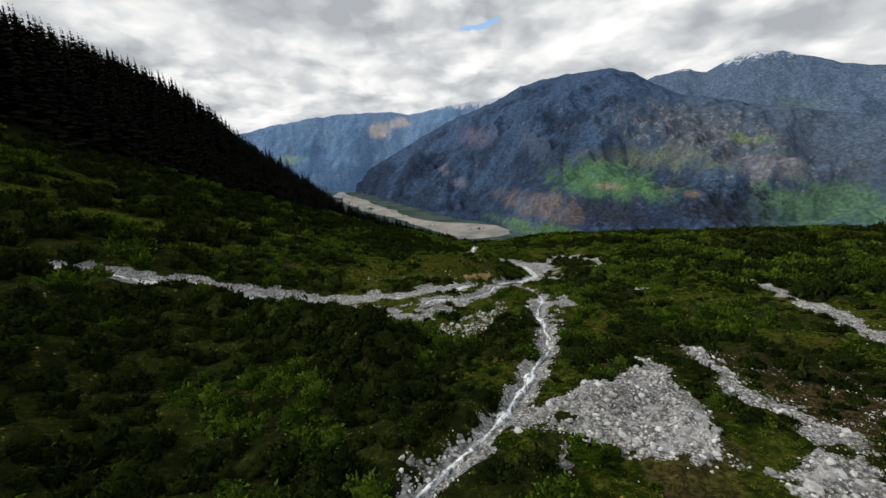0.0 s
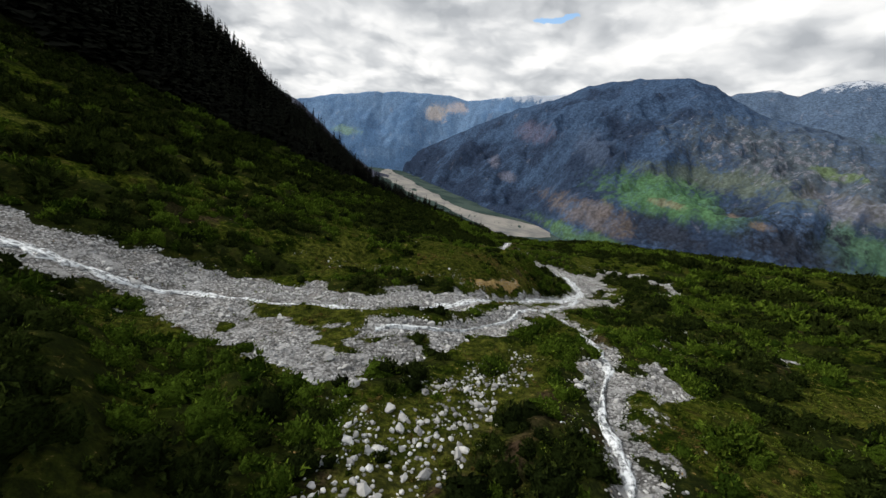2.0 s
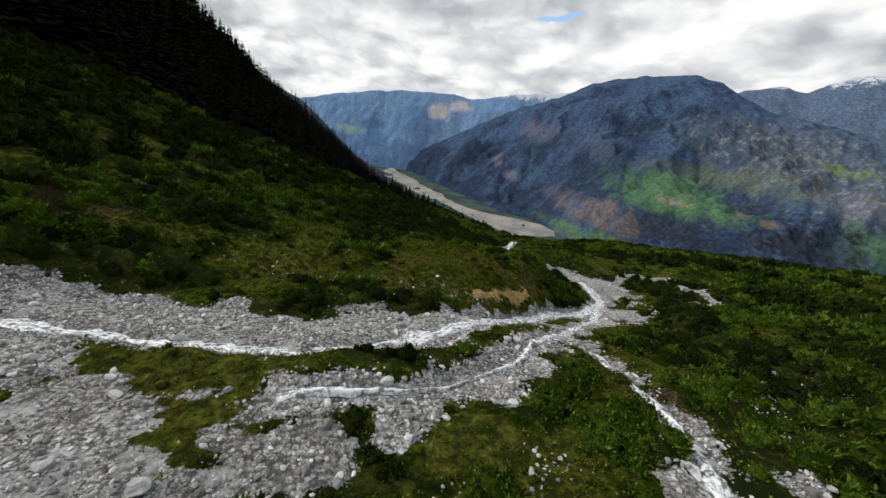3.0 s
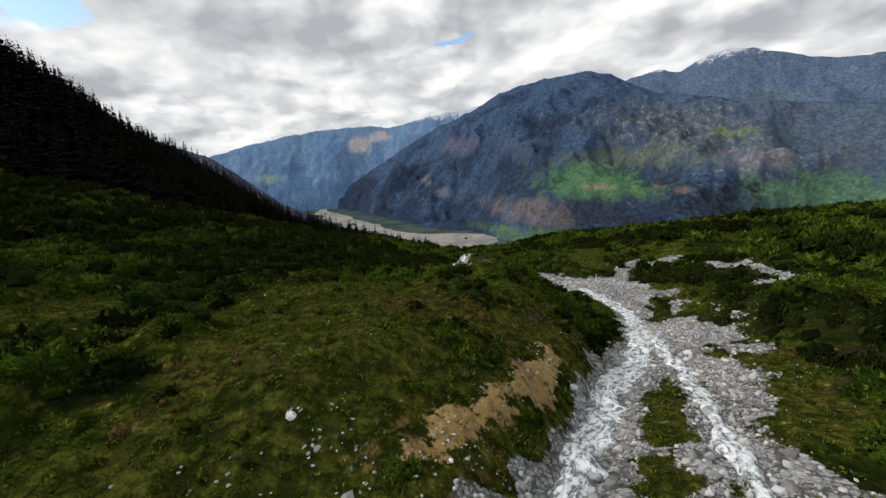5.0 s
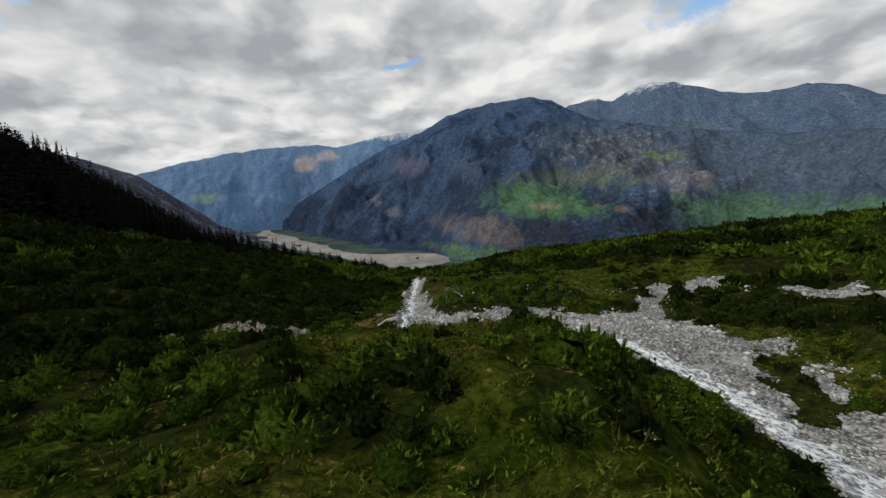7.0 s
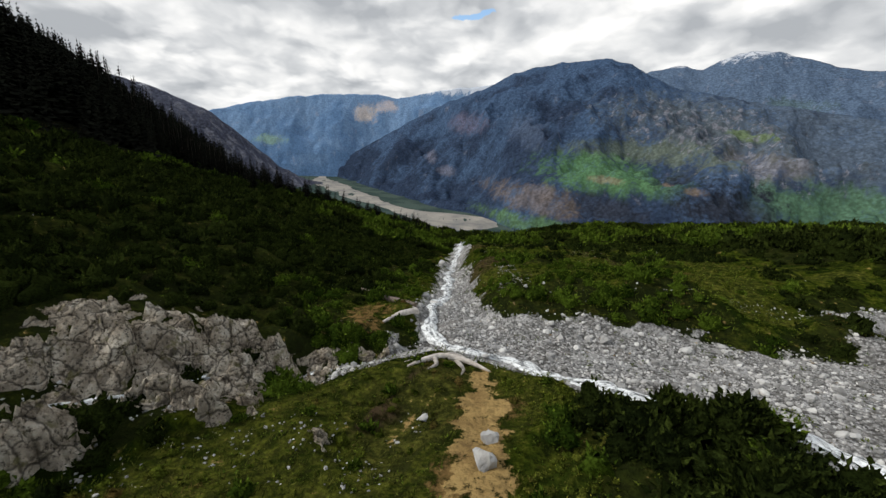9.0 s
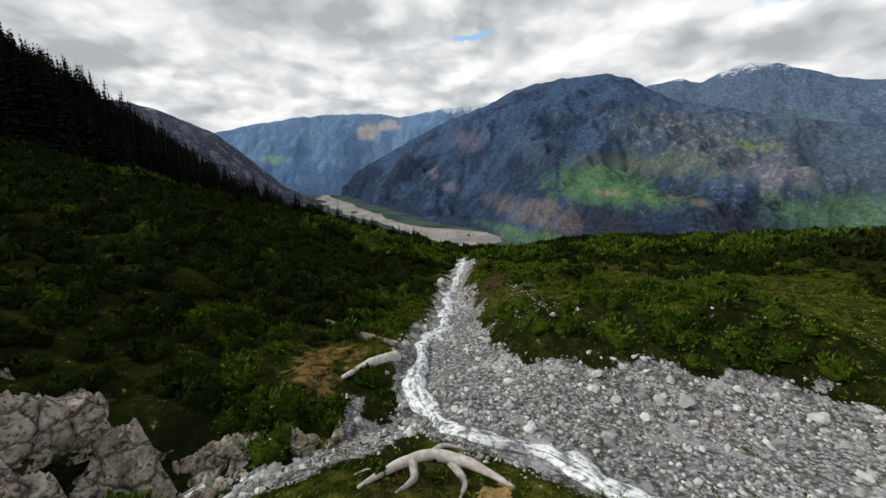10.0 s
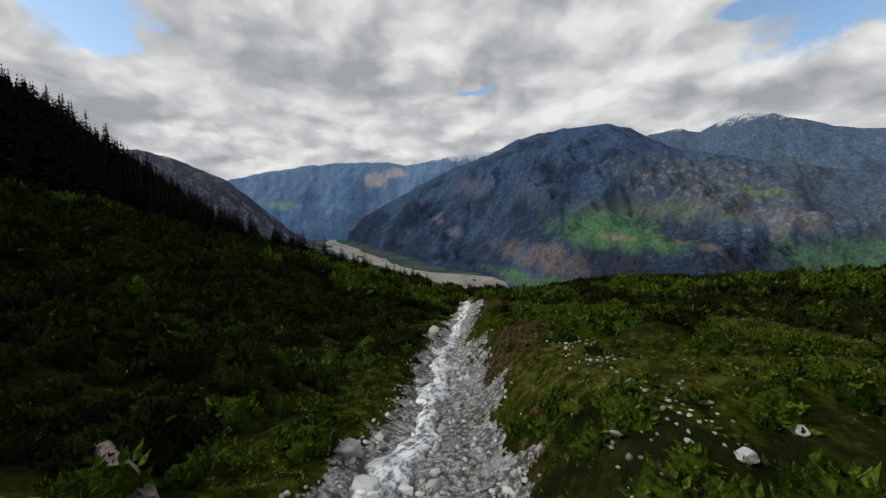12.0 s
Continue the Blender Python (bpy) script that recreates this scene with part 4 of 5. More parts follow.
def bushes(name, rng, x, y, size, count, leaf, tall, mat, label, lobes=True):
    """Bushes with smaller lobes leaning against them, all with leaves."""
    tone = np.clip(0.5 + 0.28 * rng.normal(size=len(x)), 0, 1)
    if lobes:
        a, far, small = rng.random((2, len(x))) * 6.28, 0.55 + 0.45 * rng.random((2, len(x))), 0.4 + 0.35 * rng.random((2, len(x)))
        some = (rng.random((2, len(x))) < 0.55).ravel()
        x, y = np.r_[x, (x + np.cos(a) * size * far).ravel()[some]], np.r_[y, (y + np.sin(a) * size * far).ravel()[some]]
        tone = np.r_[tone, np.clip(np.tile(tone, 2)[some] + 0.15 * rng.normal(size=some.sum()), 0, 1)]
        size = np.r_[size, (size * small).ravel()[some]]
    centre = np.stack([x, y, bed(x, y) - 0.05 * size], -1)
    parts, tones_of = [], []
    for which, number in ((size <= 0.9, count), ((size > 0.9) & (size <= 1.5), int(count * 2.2)), (size > 1.5, count * 16)):
        parts.append(leaves(rng, centre[which], size[which], number, leaf, tall))
        tones_of.append(np.repeat(np.clip(tone[which] + 0.05, 0, 1), number * 4))
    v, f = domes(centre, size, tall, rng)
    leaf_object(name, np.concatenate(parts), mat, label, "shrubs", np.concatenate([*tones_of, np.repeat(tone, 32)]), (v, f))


def clear(x, y, most=0.3):
    return (gravel_at(x, y) < most) & (soil_at(x, y) < 0.3)


SINGLE = ((12.7, 64, 1.7), (7.3, 59.7, 1.3), (11.4, 49.8, 1.4), (9.8, 53.5, 0.9), (23.4, 61.7, 1.6), (21.3, 53.3, 2.0), (-34, 70.7, 1.4), (-31.6, 78.3, 1.8), (-28, 79, 1.5), (-12.7, 82.9, 1.3), (-8, 83.5, 1.0), (17, 74, 0.9),
          (14.2, 66.5, 0.9), (4.0, 167.3, 0.8), (3.2, 166, 1.0), (5.2, 168, 0.7), (8, 157.6, 0.7), (3.8, 154, 1.0), (6.8, 154.6, 0.9), (26, 160.5, 1.1), (24, 166, 1.0), (21.5, 138.5, 2.2), (19.6, 143.2, 1.7), (22.2, 144.0, 2.0), (24.6, 143.0, 2.0), (23.5, 139.5, 1.8), (26, 139.5, 1.6), (13, 128.8, 1.1), (15.6, 128.6, 1.2), (17.6, 127.6, 1.0), (7.0, 127.0, 0.7), (20.6, 85, 1.6), (22.4, 88.8, 1.8), (19.8, 81.3, 1.5), (24, 92.5, 1.6), (21.8, 78.5, 1.5), (16.5, 110.5, 0.7), (15.5, 107, 0.6), (4.5, 103, 0.5), (9, 105.5, 0.5))


def build_shrubs():
    rng = np.random.default_rng(5)
    # mounds of leafy shrubs, and dwarf pine nearly black between them
    line = lambda y: curve(y, (10, 60, 100, 150, 210), (2, 6, 12, 11, 16))
    for close in (True, False):
        x, y = spread(rng, -44, 60, 10, 214, 1.75 if close else 2.3)
        thick = tones(x, y)
        near = np.abs(x - line(y)) < 21 + 2 * value_noise(x, y, 6, 5)
        keep = (near == close) & (straw_at(x, y) < 0.5) & clear(x, y, 0.06) & (rng.random(len(x)) < 0.12 + 0.88 * smooth(0.30, 0.62, thick)) & ((strokes(x, y, *OUTCROP) < -0.1) | (fbm(x, y, 2.2, 2, 88) > 0.5))
        x, y, thick = x[keep], y[keep], thick[keep]
        size = (0.40 + 0.55 * smooth(0.35, 1.0, thick) + 0.3 * smooth(-1, 3, strokes(x, y, THICKET[0])) + 0.3 * smooth(4, 14, foot_left(y) - x)) * (0.7 + 0.8 * rng.random(len(x)) ** 2) * (1.0 if close else 1.2)
        size = np.minimum(size, 1.4)
        if close:
            for sx, sy, r in SINGLE:
                a = 6.28 * rng.random(5)
                x, y, size = np.r_[x, sx, sx + 0.5 * r * np.cos(a)], np.r_[y, sy, sy + 0.5 * r * np.sin(a)], np.r_[size, 0.8 * r, r * (0.4 + 0.25 * rng.random(5))]
        # extra dark plants stand in for shade and lens falloff left, right and below
        gloom = (fbm(x, y, 9, 3, 77) + 0.25 * rng.normal(size=len(x)) + (0.75 - 0.45 * smooth(72, 86, y) * smooth(135, 118, y) + 0.25 * smooth(125, 140, y)) * smooth(-4, 4, foot_left(y) - x) - 0.7 * smooth(-1, 1, strokes(x, y, ((-15, 80, 4), (-2, 83, 4), (6, 90, 3)))) - 0.3 * smooth(14, 30, foot_left(y) - x) + 0.5 * smooth(17, 36, x) + 0.35 * smooth(50, 38, y)
                 + 1.2 * smooth(130, 133, y) * (x > 17) * (y < 147) + 0.5 * smooth(172, 190, y) + 0.45 * hump_top(x, y) - 0.35 * smooth(156, 160, y) * smooth(176, 168, y) * smooth(14, 18, x) + 1.0 * smooth(-1, 1, strokes(x, y, THICKET[0])) * (y < 47)) > 0.25
        g = ~gloom
        many = 38 if close else 20
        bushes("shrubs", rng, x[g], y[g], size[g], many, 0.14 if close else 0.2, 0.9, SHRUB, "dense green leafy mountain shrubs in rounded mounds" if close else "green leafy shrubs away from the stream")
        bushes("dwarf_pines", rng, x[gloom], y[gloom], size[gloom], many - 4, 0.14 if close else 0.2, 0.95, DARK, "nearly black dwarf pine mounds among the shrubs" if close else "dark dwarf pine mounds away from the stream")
    # hummocks on the open turf
    x, y = spread(rng, -20, 44, 30, 205, 1.15)
    keep = clear(x, y, 0.1) & (rng.random(len(x)) < 0.75 * smooth(0.6, 0.3, tones(x, y))) & (fbm(x, y, 4, 3, 84) > -0.25)
    x, y = x[keep], y[keep]
    bushes("hummocks", rng, x, y, 0.16 + 0.28 * rng.random(len(x)) ** 2, 14, 0.10, 0.85, TURF, "small tufted hummocks of grass and dwarf shrubs on the turf", False)
    # moss cushions on the spur above the stream
    x, y = spread(rng, 10, 26, 136, 151, 0.45)
    keep = clear(x, y, 0.2) & (strokes(x, y, ((15.2, 148, 0.8), (17, 145.5, 2.2), (19, 142, 2.0), (15, 140, 1.5)), ((7.5, 142, 0.8), (9, 147, 0.8))) + 0.9 * fbm(x, y, 2.2, 3, 86) > 0) & (rng.random(len(x)) < 0.8)
    x, y = x[keep], y[keep]
    bushes("moss_cushions", rng, x, y, 0.10 + 0.22 * rng.random(len(x)) ** 2, 16, 0.06, 0.6, MOSS, "bright olive moss cushions on the spur", False)
    # low herbs in the openings and along the gravel
    x, y = spread(rng, -30, 50, 14, 200, 0.78)
    rim = gravel_at(x, y)
    keep = clear(x, y, 1.1) & in_water(x, y, 1.0) & (rng.random(len(x)) < np.where(rim > 0.004, 0.08 + 0.8 * smooth(0.95, 0.3, rim), 0.8 * (0.3 + 0.7 * smooth(0.95, 0.45, tones(x, y))))) & (heath_at(x, y) < 0.7) & (strokes(x, y, *OUTCROP) < 0)
    bank = strokes(x, y, ((14.5, 170, 1.2), (16.5, 162, 1.6), (22, 159.5, 2.0), (34, 159, 2.0), (46, 156, 2.0)))
    keep |= (bank > 0) & (rim < 0.75) & (rng.random(len(x)) < 0.85)
    x, y, rim, bank = x[keep], y[keep], rim[keep], bank[keep]
    size = 0.10 + 0.26 * rng.random(len(x)) ** 2 + 0.26 * smooth(0.01, 0.3, rim) * rng.random(len(x)) + 0.14 * (bank > 0)
    quads = leaves(rng, np.stack([x, y, bed(x, y) - 0.02], -1), size, 12, 0.08, 0.8)
    leaf_object("herbs", quads, HERB, "low bright green herbs and cushions in the meadow", "herbs", np.repeat(rng.random(len(x)), 48))
    # cream flower heads
    x, y = spread(rng, 0, 46, 30, 200, 2.2)
    keep = clear(x, y) & (fbm(x, y, 7, 3, 63) > 0.15)
    x, y = x[keep], y[keep]
    quads = leaves(rng, np.stack([x, y, bed(x, y) + 0.25], -1), 0.18 + 0.2 * rng.random(len(x)), 7, 0.035, 0.8)
    leaf_object("wildflowers", quads, FLOWER, "small cream-white flower heads in the meadow", "flowers", np.repeat(rng.random(len(x)), 28))
    # farther off: coarser clumps
    x, y = spread(rng, -210, 200, 0, 320, 4.4)
    ring = ~((x > -44) & (x < 60) & (y > 10) & (y < 214))
    thick = tones(x, y)
    keep = ring & (rng.random(len(x)) < 0.25 + smooth(0.25, 0.6, thick) * 0.7) & (gravel_at(x, y) < 0.3) & (forest_at(x, y) < 0.6)
    x, y, thick = x[keep], y[keep], thick[keep]
    size = (1.0 + 1.1 * smooth(0.35, 0.9, thick)) * (0.6 + 0.8 * rng.random(len(x)))
    # more dark plants on the left slope and far right, in place of shade
    gloom = fbm(x, y, 14, 3, 79) + 0.7 * smooth(10, 45, foot_left(y) - x) + 0.3 * smooth(60, 110, x) > 0.2
    g = ~gloom
    bushes("shrubs_far", rng, x[g], y[g], size[g], 6, 0.40, 0.75, SHRUB, "green shrubs over the far slopes", False)
    bushes("dwarf_pines_far", rng, x[gloom], y[gloom], size[gloom], 6, 0.38, 0.85, DARK, "nearly black dwarf pines over the far slopes", False)


def build_grass():
    rng = np.random.default_rng(9)
    x, y = spread(rng, -28, 48, 12, 200, 0.60)
    hump = (x > -16) & (x < 22) & (y > 84) & (y < 150)
    keep = clear(x, y, 0.6) & (rng.random(len(x)) < np.where(hump, 1.0, 0.4) * smooth(0.8, 0.3, tones(x, y)))
    x, y = x[keep], y[keep]
    n, k = len(x), 11
    base = np.stack([x, y, bed(x, y) - 0.03], -1)[:, None] + np.concatenate([rng.normal(size=(n, k, 2)) * 0.22, np.zeros((n, k, 1))], -1)
    turn = rng.random((n, k)) * 6.28
    w = np.stack([np.cos(turn), np.sin(turn), 0 * turn], -1) * (0.010 + 0.014 * rng.random((n, k)))[..., None]
    lean = np.stack([np.sin(turn), -np.cos(turn), 0 * turn], -1) * (0.08 + 0.25 * rng.random((n, k)))[..., None]
    h = np.array([0, 0, 1]) * (0.08 + 0.20 * rng.random((n, k)))[..., None]
    tri = np.stack([base - w, base + w, base + lean * 0.5 + h * 0.65 + w * 0.7, base + lean + h], 2).reshape(-1, 4, 3)
    leaf_object("grass", tri, GRASS, "yellow-green meadow grass tufts with dry patches", "grass", np.repeat(rng.random(n), k * 4))


# ---- stones ----
def rock_points(n_sub, seed, cuts=12, flat=0.97):
    bm = bmesh.new()
    bmesh.ops.create_icosphere(bm, subdivisions=n_sub, radius=1)
    r = random.Random(seed)
    planes = [(Vector((r.gauss(0, 1), r.gauss(0, 1), r.gauss(0, 1))).normalized(), r.uniform(0.5, 0.85)) for _ in range(cuts)]
    off = Vector((r.random() * 50, r.random() * 50, r.random() * 50))
    for v in bm.verts:
        p = v.co.copy()
        for n, d in planes:
            if p.dot(n) > d:
                p -= n * (p.dot(n) - d) * flat
        p *= 1 + 0.22 * noise.noise(p * 1.7 + off) + 0.10 * noise.noise(p * 5 + off)
        v.co = p
    return bm


def in_water(x, y, half):
    """True away from the running water."""
    return strokes(x, y, *([(*p, half) for p in w] for w in (MAIN_WATER,)), *([(*p, 0.45 * half) for p in w] for w in (SIDE_WATER, BRAID))) < 0.25 * fbm(x, y, 1.2, 2, 33)


def build_stones():
    rng = np.random.default_rng(13)
    bm = bmesh.new()
    bmesh.ops.create_icosphere(bm, subdivisions=1, radius=1)
    unit, faces = np.array([v.co[:] for v in bm.verts]), np.array([[v.index for v in f.verts] for f in bm.faces])
    bm.free()
    octa = np.array([(1, 0, 0), (-1, 0, 0), (0, 1, 0), (0, -1, 0), (0, 0, 1), (0, 0, -1)], float)
    octa_faces = np.array([(0, 2, 4), (2, 1, 4), (1, 3, 4), (3, 0, 4), (2, 0, 5), (1, 2, 5), (3, 1, 5), (0, 3, 5)])

    def scatter(name, x, y, size, shape, faces, label):
        n, k = len(x), len(shape)
        v = shape[None] * (1 + 0.17 * rng.normal(size=(n, k, 1)))
        v = v * size[:, None, None] * (0.7 + 0.7 * rng.random((n, 1, 3))) * np.array([1, 1, 0.75])
        a, b = rng.random(n)[:, None] * 6.28, rng.normal(size=n)[:, None] * 0.4
        v = np.stack([v[..., 0], v[..., 1] * np.cos(b) - v[..., 2] * np.sin(b), v[..., 1] * np.sin(b) + v[..., 2] * np.cos(b)], -1)
        v = np.stack([v[..., 0] * np.cos(a) - v[..., 1] * np.sin(a), v[..., 0] * np.sin(a) + v[..., 1] * np.cos(a), v[..., 2]], -1)
        v += np.stack([x, y, bed(x, y) + 0.2 * size], -1)[:, None]
        f = (np.arange(n)[:, None, None] * k + faces[None]).reshape(-1, 3)
        tagged(new(name, mesh_from(name, v.reshape(-1, 3), f, STONE)), label, "stones", kind="stuff")

    # cobbles
    x, y = spread(rng, -46, 60, 10, 235, 0.31)
    g = gravel_at(x, y)
    rough_bed = 0.35 + 0.65 * smooth(-0.3, 0.4, fbm(x, y, 4, 3, 68))
    loose = smooth(0.2, 1.6, np.minimum(strokes(x, y, *SCATTER), 0.8) + 1.6 * fbm(x, y, 2.0, 3, 66))
    keep = in_water(x, y, 0.8) & (rng.random(len(x)) < np.maximum(0.92 * smooth(0.0, 0.5, g) * rough_bed, (0.14 + 0.22 * (y > 80) * (y < 105) + 0.3 * (y > 42) * (y < 64) * (x > -3)) * loose + 0.42 * smooth(-0.5, 1.5, strokes(x, y, *HEATH_STONES) + 1.5 * fbm(x, y, 2.0, 3, 66)) + 0.0006))
    x, y, g = x[keep], y[keep], g[keep]
    size = (0.05 + 0.08 * rng.random(len(x)) ** 2 + 0.20 * rng.random(len(x)) ** 14) * np.where(g < 0.3, 0.75, 1.0) * np.where(strokes(x, y, *HEATH_STONES) > -0.5, 1.6, 1.0)
    scatter("cobbles", x, y, size, unit, faces, "light grey cobbles strewn over the stream beds and grass")
    # gravel
    x, y = spread(rng, -30, 44, 14, 200, 0.30)
    g = gravel_at(x, y)
    loose = smooth(0.2, 1.6, np.minimum(strokes(x, y, *SCATTER), 0.8) + 1.6 * fbm(x, y, 2.0, 3, 66))
    keep = in_water(x, y, 0.95) & (rng.random(len(x)) < np.maximum(0.62 * smooth(0.15, 0.7, g), np.maximum(0.35 * loose, 0.5 * soil_at(x, y) * (y < 120))))
    x, y = x[keep], y[keep]
    scatter("gravel", x, y, 0.035 + 0.05 * rng.random(len(x)) ** 1.5, octa, octa_faces, "loose grey gravel in the stream beds")


def build_boulders():
    kinds = []
    for k in range(6):
        bm = rock_points(3, 40 + k)
        me = bpy.data.meshes.new("boulder")
        bm.to_mesh(me)
        bm.free()
        me.materials.append(STONE)
        kinds.append(me)
    rng = random.Random(17)
    placed = 0
    fixed = ((10.0, 168.2, 0.50), (17.6, 164.6, 0.22), (19.6, 163.2, 0.24), (11.0, 166.6, 0.42), (12.8, 195, 0.9), (21.6, 164.1, 0.2), (24.2, 155.8, 0.5),
             (-4.4, 52.6, 0.62), (1.2, 51.5, 0.4), (-1.6, 53.0, 0.45), (1.5, 65.8, 0.5), (18.5, 161.5, 0.26), (12.6, 140.8, 0.62), (13.0, 142.5, 0.45), (10.2, 144.6, 0.28), (12.5, 80.5, 0.4), (16.5, 88.5, 0.5))
    spots = list(fixed)
    while len(spots) < 105:
        x, y = rng.uniform(-40, 56), rng.uniform(14, 215)
        if float(gravel_at(np.array(x), np.array(y))) > 0.6:
            spots.append((x, y, 0.18 + 0.3 * rng.random() ** 4))
    # pale stones strewn over the heath between the streams
    while len(spots) < 200:
        x, y = rng.uniform(-2, 12), rng.uniform(42, 63)
        if float(strokes(np.array(x), np.array(y), *HEATH_STONES)) > 0:
            spots.append((x, y, 0.09 + 0.24 * rng.random() ** 3))
    c, t = dense(MAIN_WATER, 2.6)
    for x, y in c[(c[:, 1] < 200) & (c[:, 0] > -35)]:
        spots.append((x + rng.uniform(-1.2, 1.2), y + rng.uniform(-1.2, 1.2), rng.uniform(0.14, 0.32)))
    for x, y, r in spots:
        ob = new("boulder", kinds[rng.randrange(6)])
        tagged(ob, "light grey weathered boulder" + (" of large size" if r > 0.6 else " half sunk in gravel"), "boulder", group="boulders along the stream")
        ob.matrix_world = pose(x, y, float(bed(x, y)) + 0.3 * r, rng.uniform(-20, 20), rng.uniform(-20, 20), rng.uniform(0, 360)) @ Matrix.Diagonal((r * rng.uniform(0.9, 1.4), r * rng.uniform(0.8, 1.1), r * rng.uniform(0.6, 0.9), 1))


# ---- conifers ----
def conifer_meshes(seed, tall=9.0):
    r = np.random.default_rng(seed)
    bm = bmesh.new()
    bmesh.ops.create_cone(bm, cap_ends=True, segments=7, radius1=0.17, radius2=0.03, depth=tall * 0.97, matrix=Matrix.Translation((0, 0, tall * 0.485)))
    trunk = bpy.data.meshes.new("trunk")
    bm.to_mesh(trunk)
    bm.free()
    trunk.materials.append(BARK)
    quads = []
    z = tall * r.uniform(0.08, 0.16)
    while z < tall * 0.99:
        reach = (tall - z) * 0.29 * r.uniform(0.65, 1.15) + 0.12
        for k in range(7):
            a = r.random() * 6.28
            out, side = np.array([np.cos(a), np.sin(a), 0]), np.array([-np.sin(a), np.cos(a), 0])
            long = reach * r.uniform(0.6, 1.1)
            for part_at in (0.35, 0.7, 1.0):
                p = out * long * part_at + np.array([0, 0, z - 0.32 * long * part_at ** 1.5 + r.uniform(-0.1, 0.1)])
                w, l = long * 0.26 * (1.25 - part_at * 0.6), long * 0.3
                tip = out * l + np.array([0, 0, -0.12 * l - 0.05])
                hang = np.array([0, 0, -0.16 * long * r.uniform(0.5, 1.3)])
                quads.append([p - tip, p + side * w + hang, p + tip, p - side * w + hang * 0.6])
        z += tall * r.uniform(0.034, 0.058)
    quads.append([(0.1, 0, tall * 0.9), (0, 0.1, tall * 0.9), (0, 0, tall * 1.04), (-0.1, 0, tall * 0.9)])
    v = np.array(quads, float).reshape(-1, 3)
    return trunk, mesh_from("crown", v, np.arange(len(v)).reshape(-1, 4), NEEDLE)


def build_conifers():
    rng = random.Random(23)
    kinds = []
    for k in range(4):
        trunk, crown = conifer_meshes(200 + k)
        top = tagged(bpy.data.objects.new("conifer", None), "dark green conifer with drooping boughs on the slope", "tree", group="conifers on the ridge")
        scene.collection.objects.link(top)
        for nm, me in (("trunk", trunk), ("crown", crown)):
            ob = new(nm, me)
            ob.parent = top
        kinds.append(top)
    spots = []
    while len(spots) < 290:
        x, y = rng.uniform(-150, 20), rng.uniform(240, 330)
        u = float(foot_left(y)) - x
        line = 250 + 0.55 * abs(u - 60) + 4 * math.sin(x * 0.21)
        if u < 2 or y < line or y > line + 8 + 30 * rng.random() ** 2:
            continue
        if u < 75 and math.sin(x * 0.33) + 0.8 * math.sin(x * 0.11 + 1) < -0.35 and rng.random() < 0.8:
            continue
        spots.append((x, y, rng.uniform(0.75, 1.15) * np.interp(u, (2, 30, 60, 95, 120, 150), (0.35, 0.65, 0.85, 1.3, 2.2, 3.0))))
    for i, (x, y, s) in enumerate(spots):
        m = pose(x, y, float(bed(x, y)) - 0.1, rng.uniform(-3, 3), rng.uniform(-3, 3), rng.uniform(0, 360)) @ Matrix.Diagonal((min(s, 0.70 * s + 0.25) * rng.uniform(0.9, 1.15), min(s, 0.70 * s + 0.25), s * rng.uniform(0.85, 1.15), 1))
        if i < 4:
            kinds[i].matrix_basis = m
        else:
            ob = copy_thing(kinds[i % 4], Matrix())
            ob.matrix_basis = m
    # the closed wood on the slope and the rim of trees at the far edge of the meadow
    trunk, crown = conifer_meshes(300)
    co = np.array([v.co[:] for v in crown.vertices])
    r = np.random.default_rng(29)
    x, y = np.r_[r.uniform(-430, -70, 3600), r.uniform(-230, -75, 2600), r.uniform(50, 420, 900)], np.r_[r.uniform(40, 370, 3600), r.uniform(262, 335, 2600), r.uniform(215, 420, 900)]
    keep = ((x < 0) & (r.random(len(x)) < forest_at(x, y))) | ((x > 50) & (y > 300 + 30 * value_noise(x, y, 50, 3)))
    x, y = x[keep], y[keep]
    s = r.uniform(0.7, 1.12, len(x)) * np.where(x > 0, 0.42, np.interp(foot_left(y) - x, (95, 125, 170), (1.2, 2.1, 3.4)))
    pick = co.reshape(-1, 4, 3)[::9]
    pick = (pick + (pick - pick.mean(1, keepdims=True)) * 1.3) * np.array([0.85, 0.85, 1.0])
    a = r.random(len(x)) * 6.28
    q = pick[None] * s[:, None, None, None]
    q = np.stack([q[..., 0] * np.cos(a)[:, None, None] - q[..., 1] * np.sin(a)[:, None, None], q[..., 0] * np.sin(a)[:, None, None] + q[..., 1] * np.cos(a)[:, None, None], q[..., 2]], -1)
    q += np.stack([x, y, bed(x, y)], -1)[:, None, None]
    leaf_object("forest", q.reshape(-1, 4, 3), NEEDLE, "dark conifer forest on the steep slope", "forest")


build_stones()
build_boulders()
build_conifers()
build_shrubs()
build_grass()


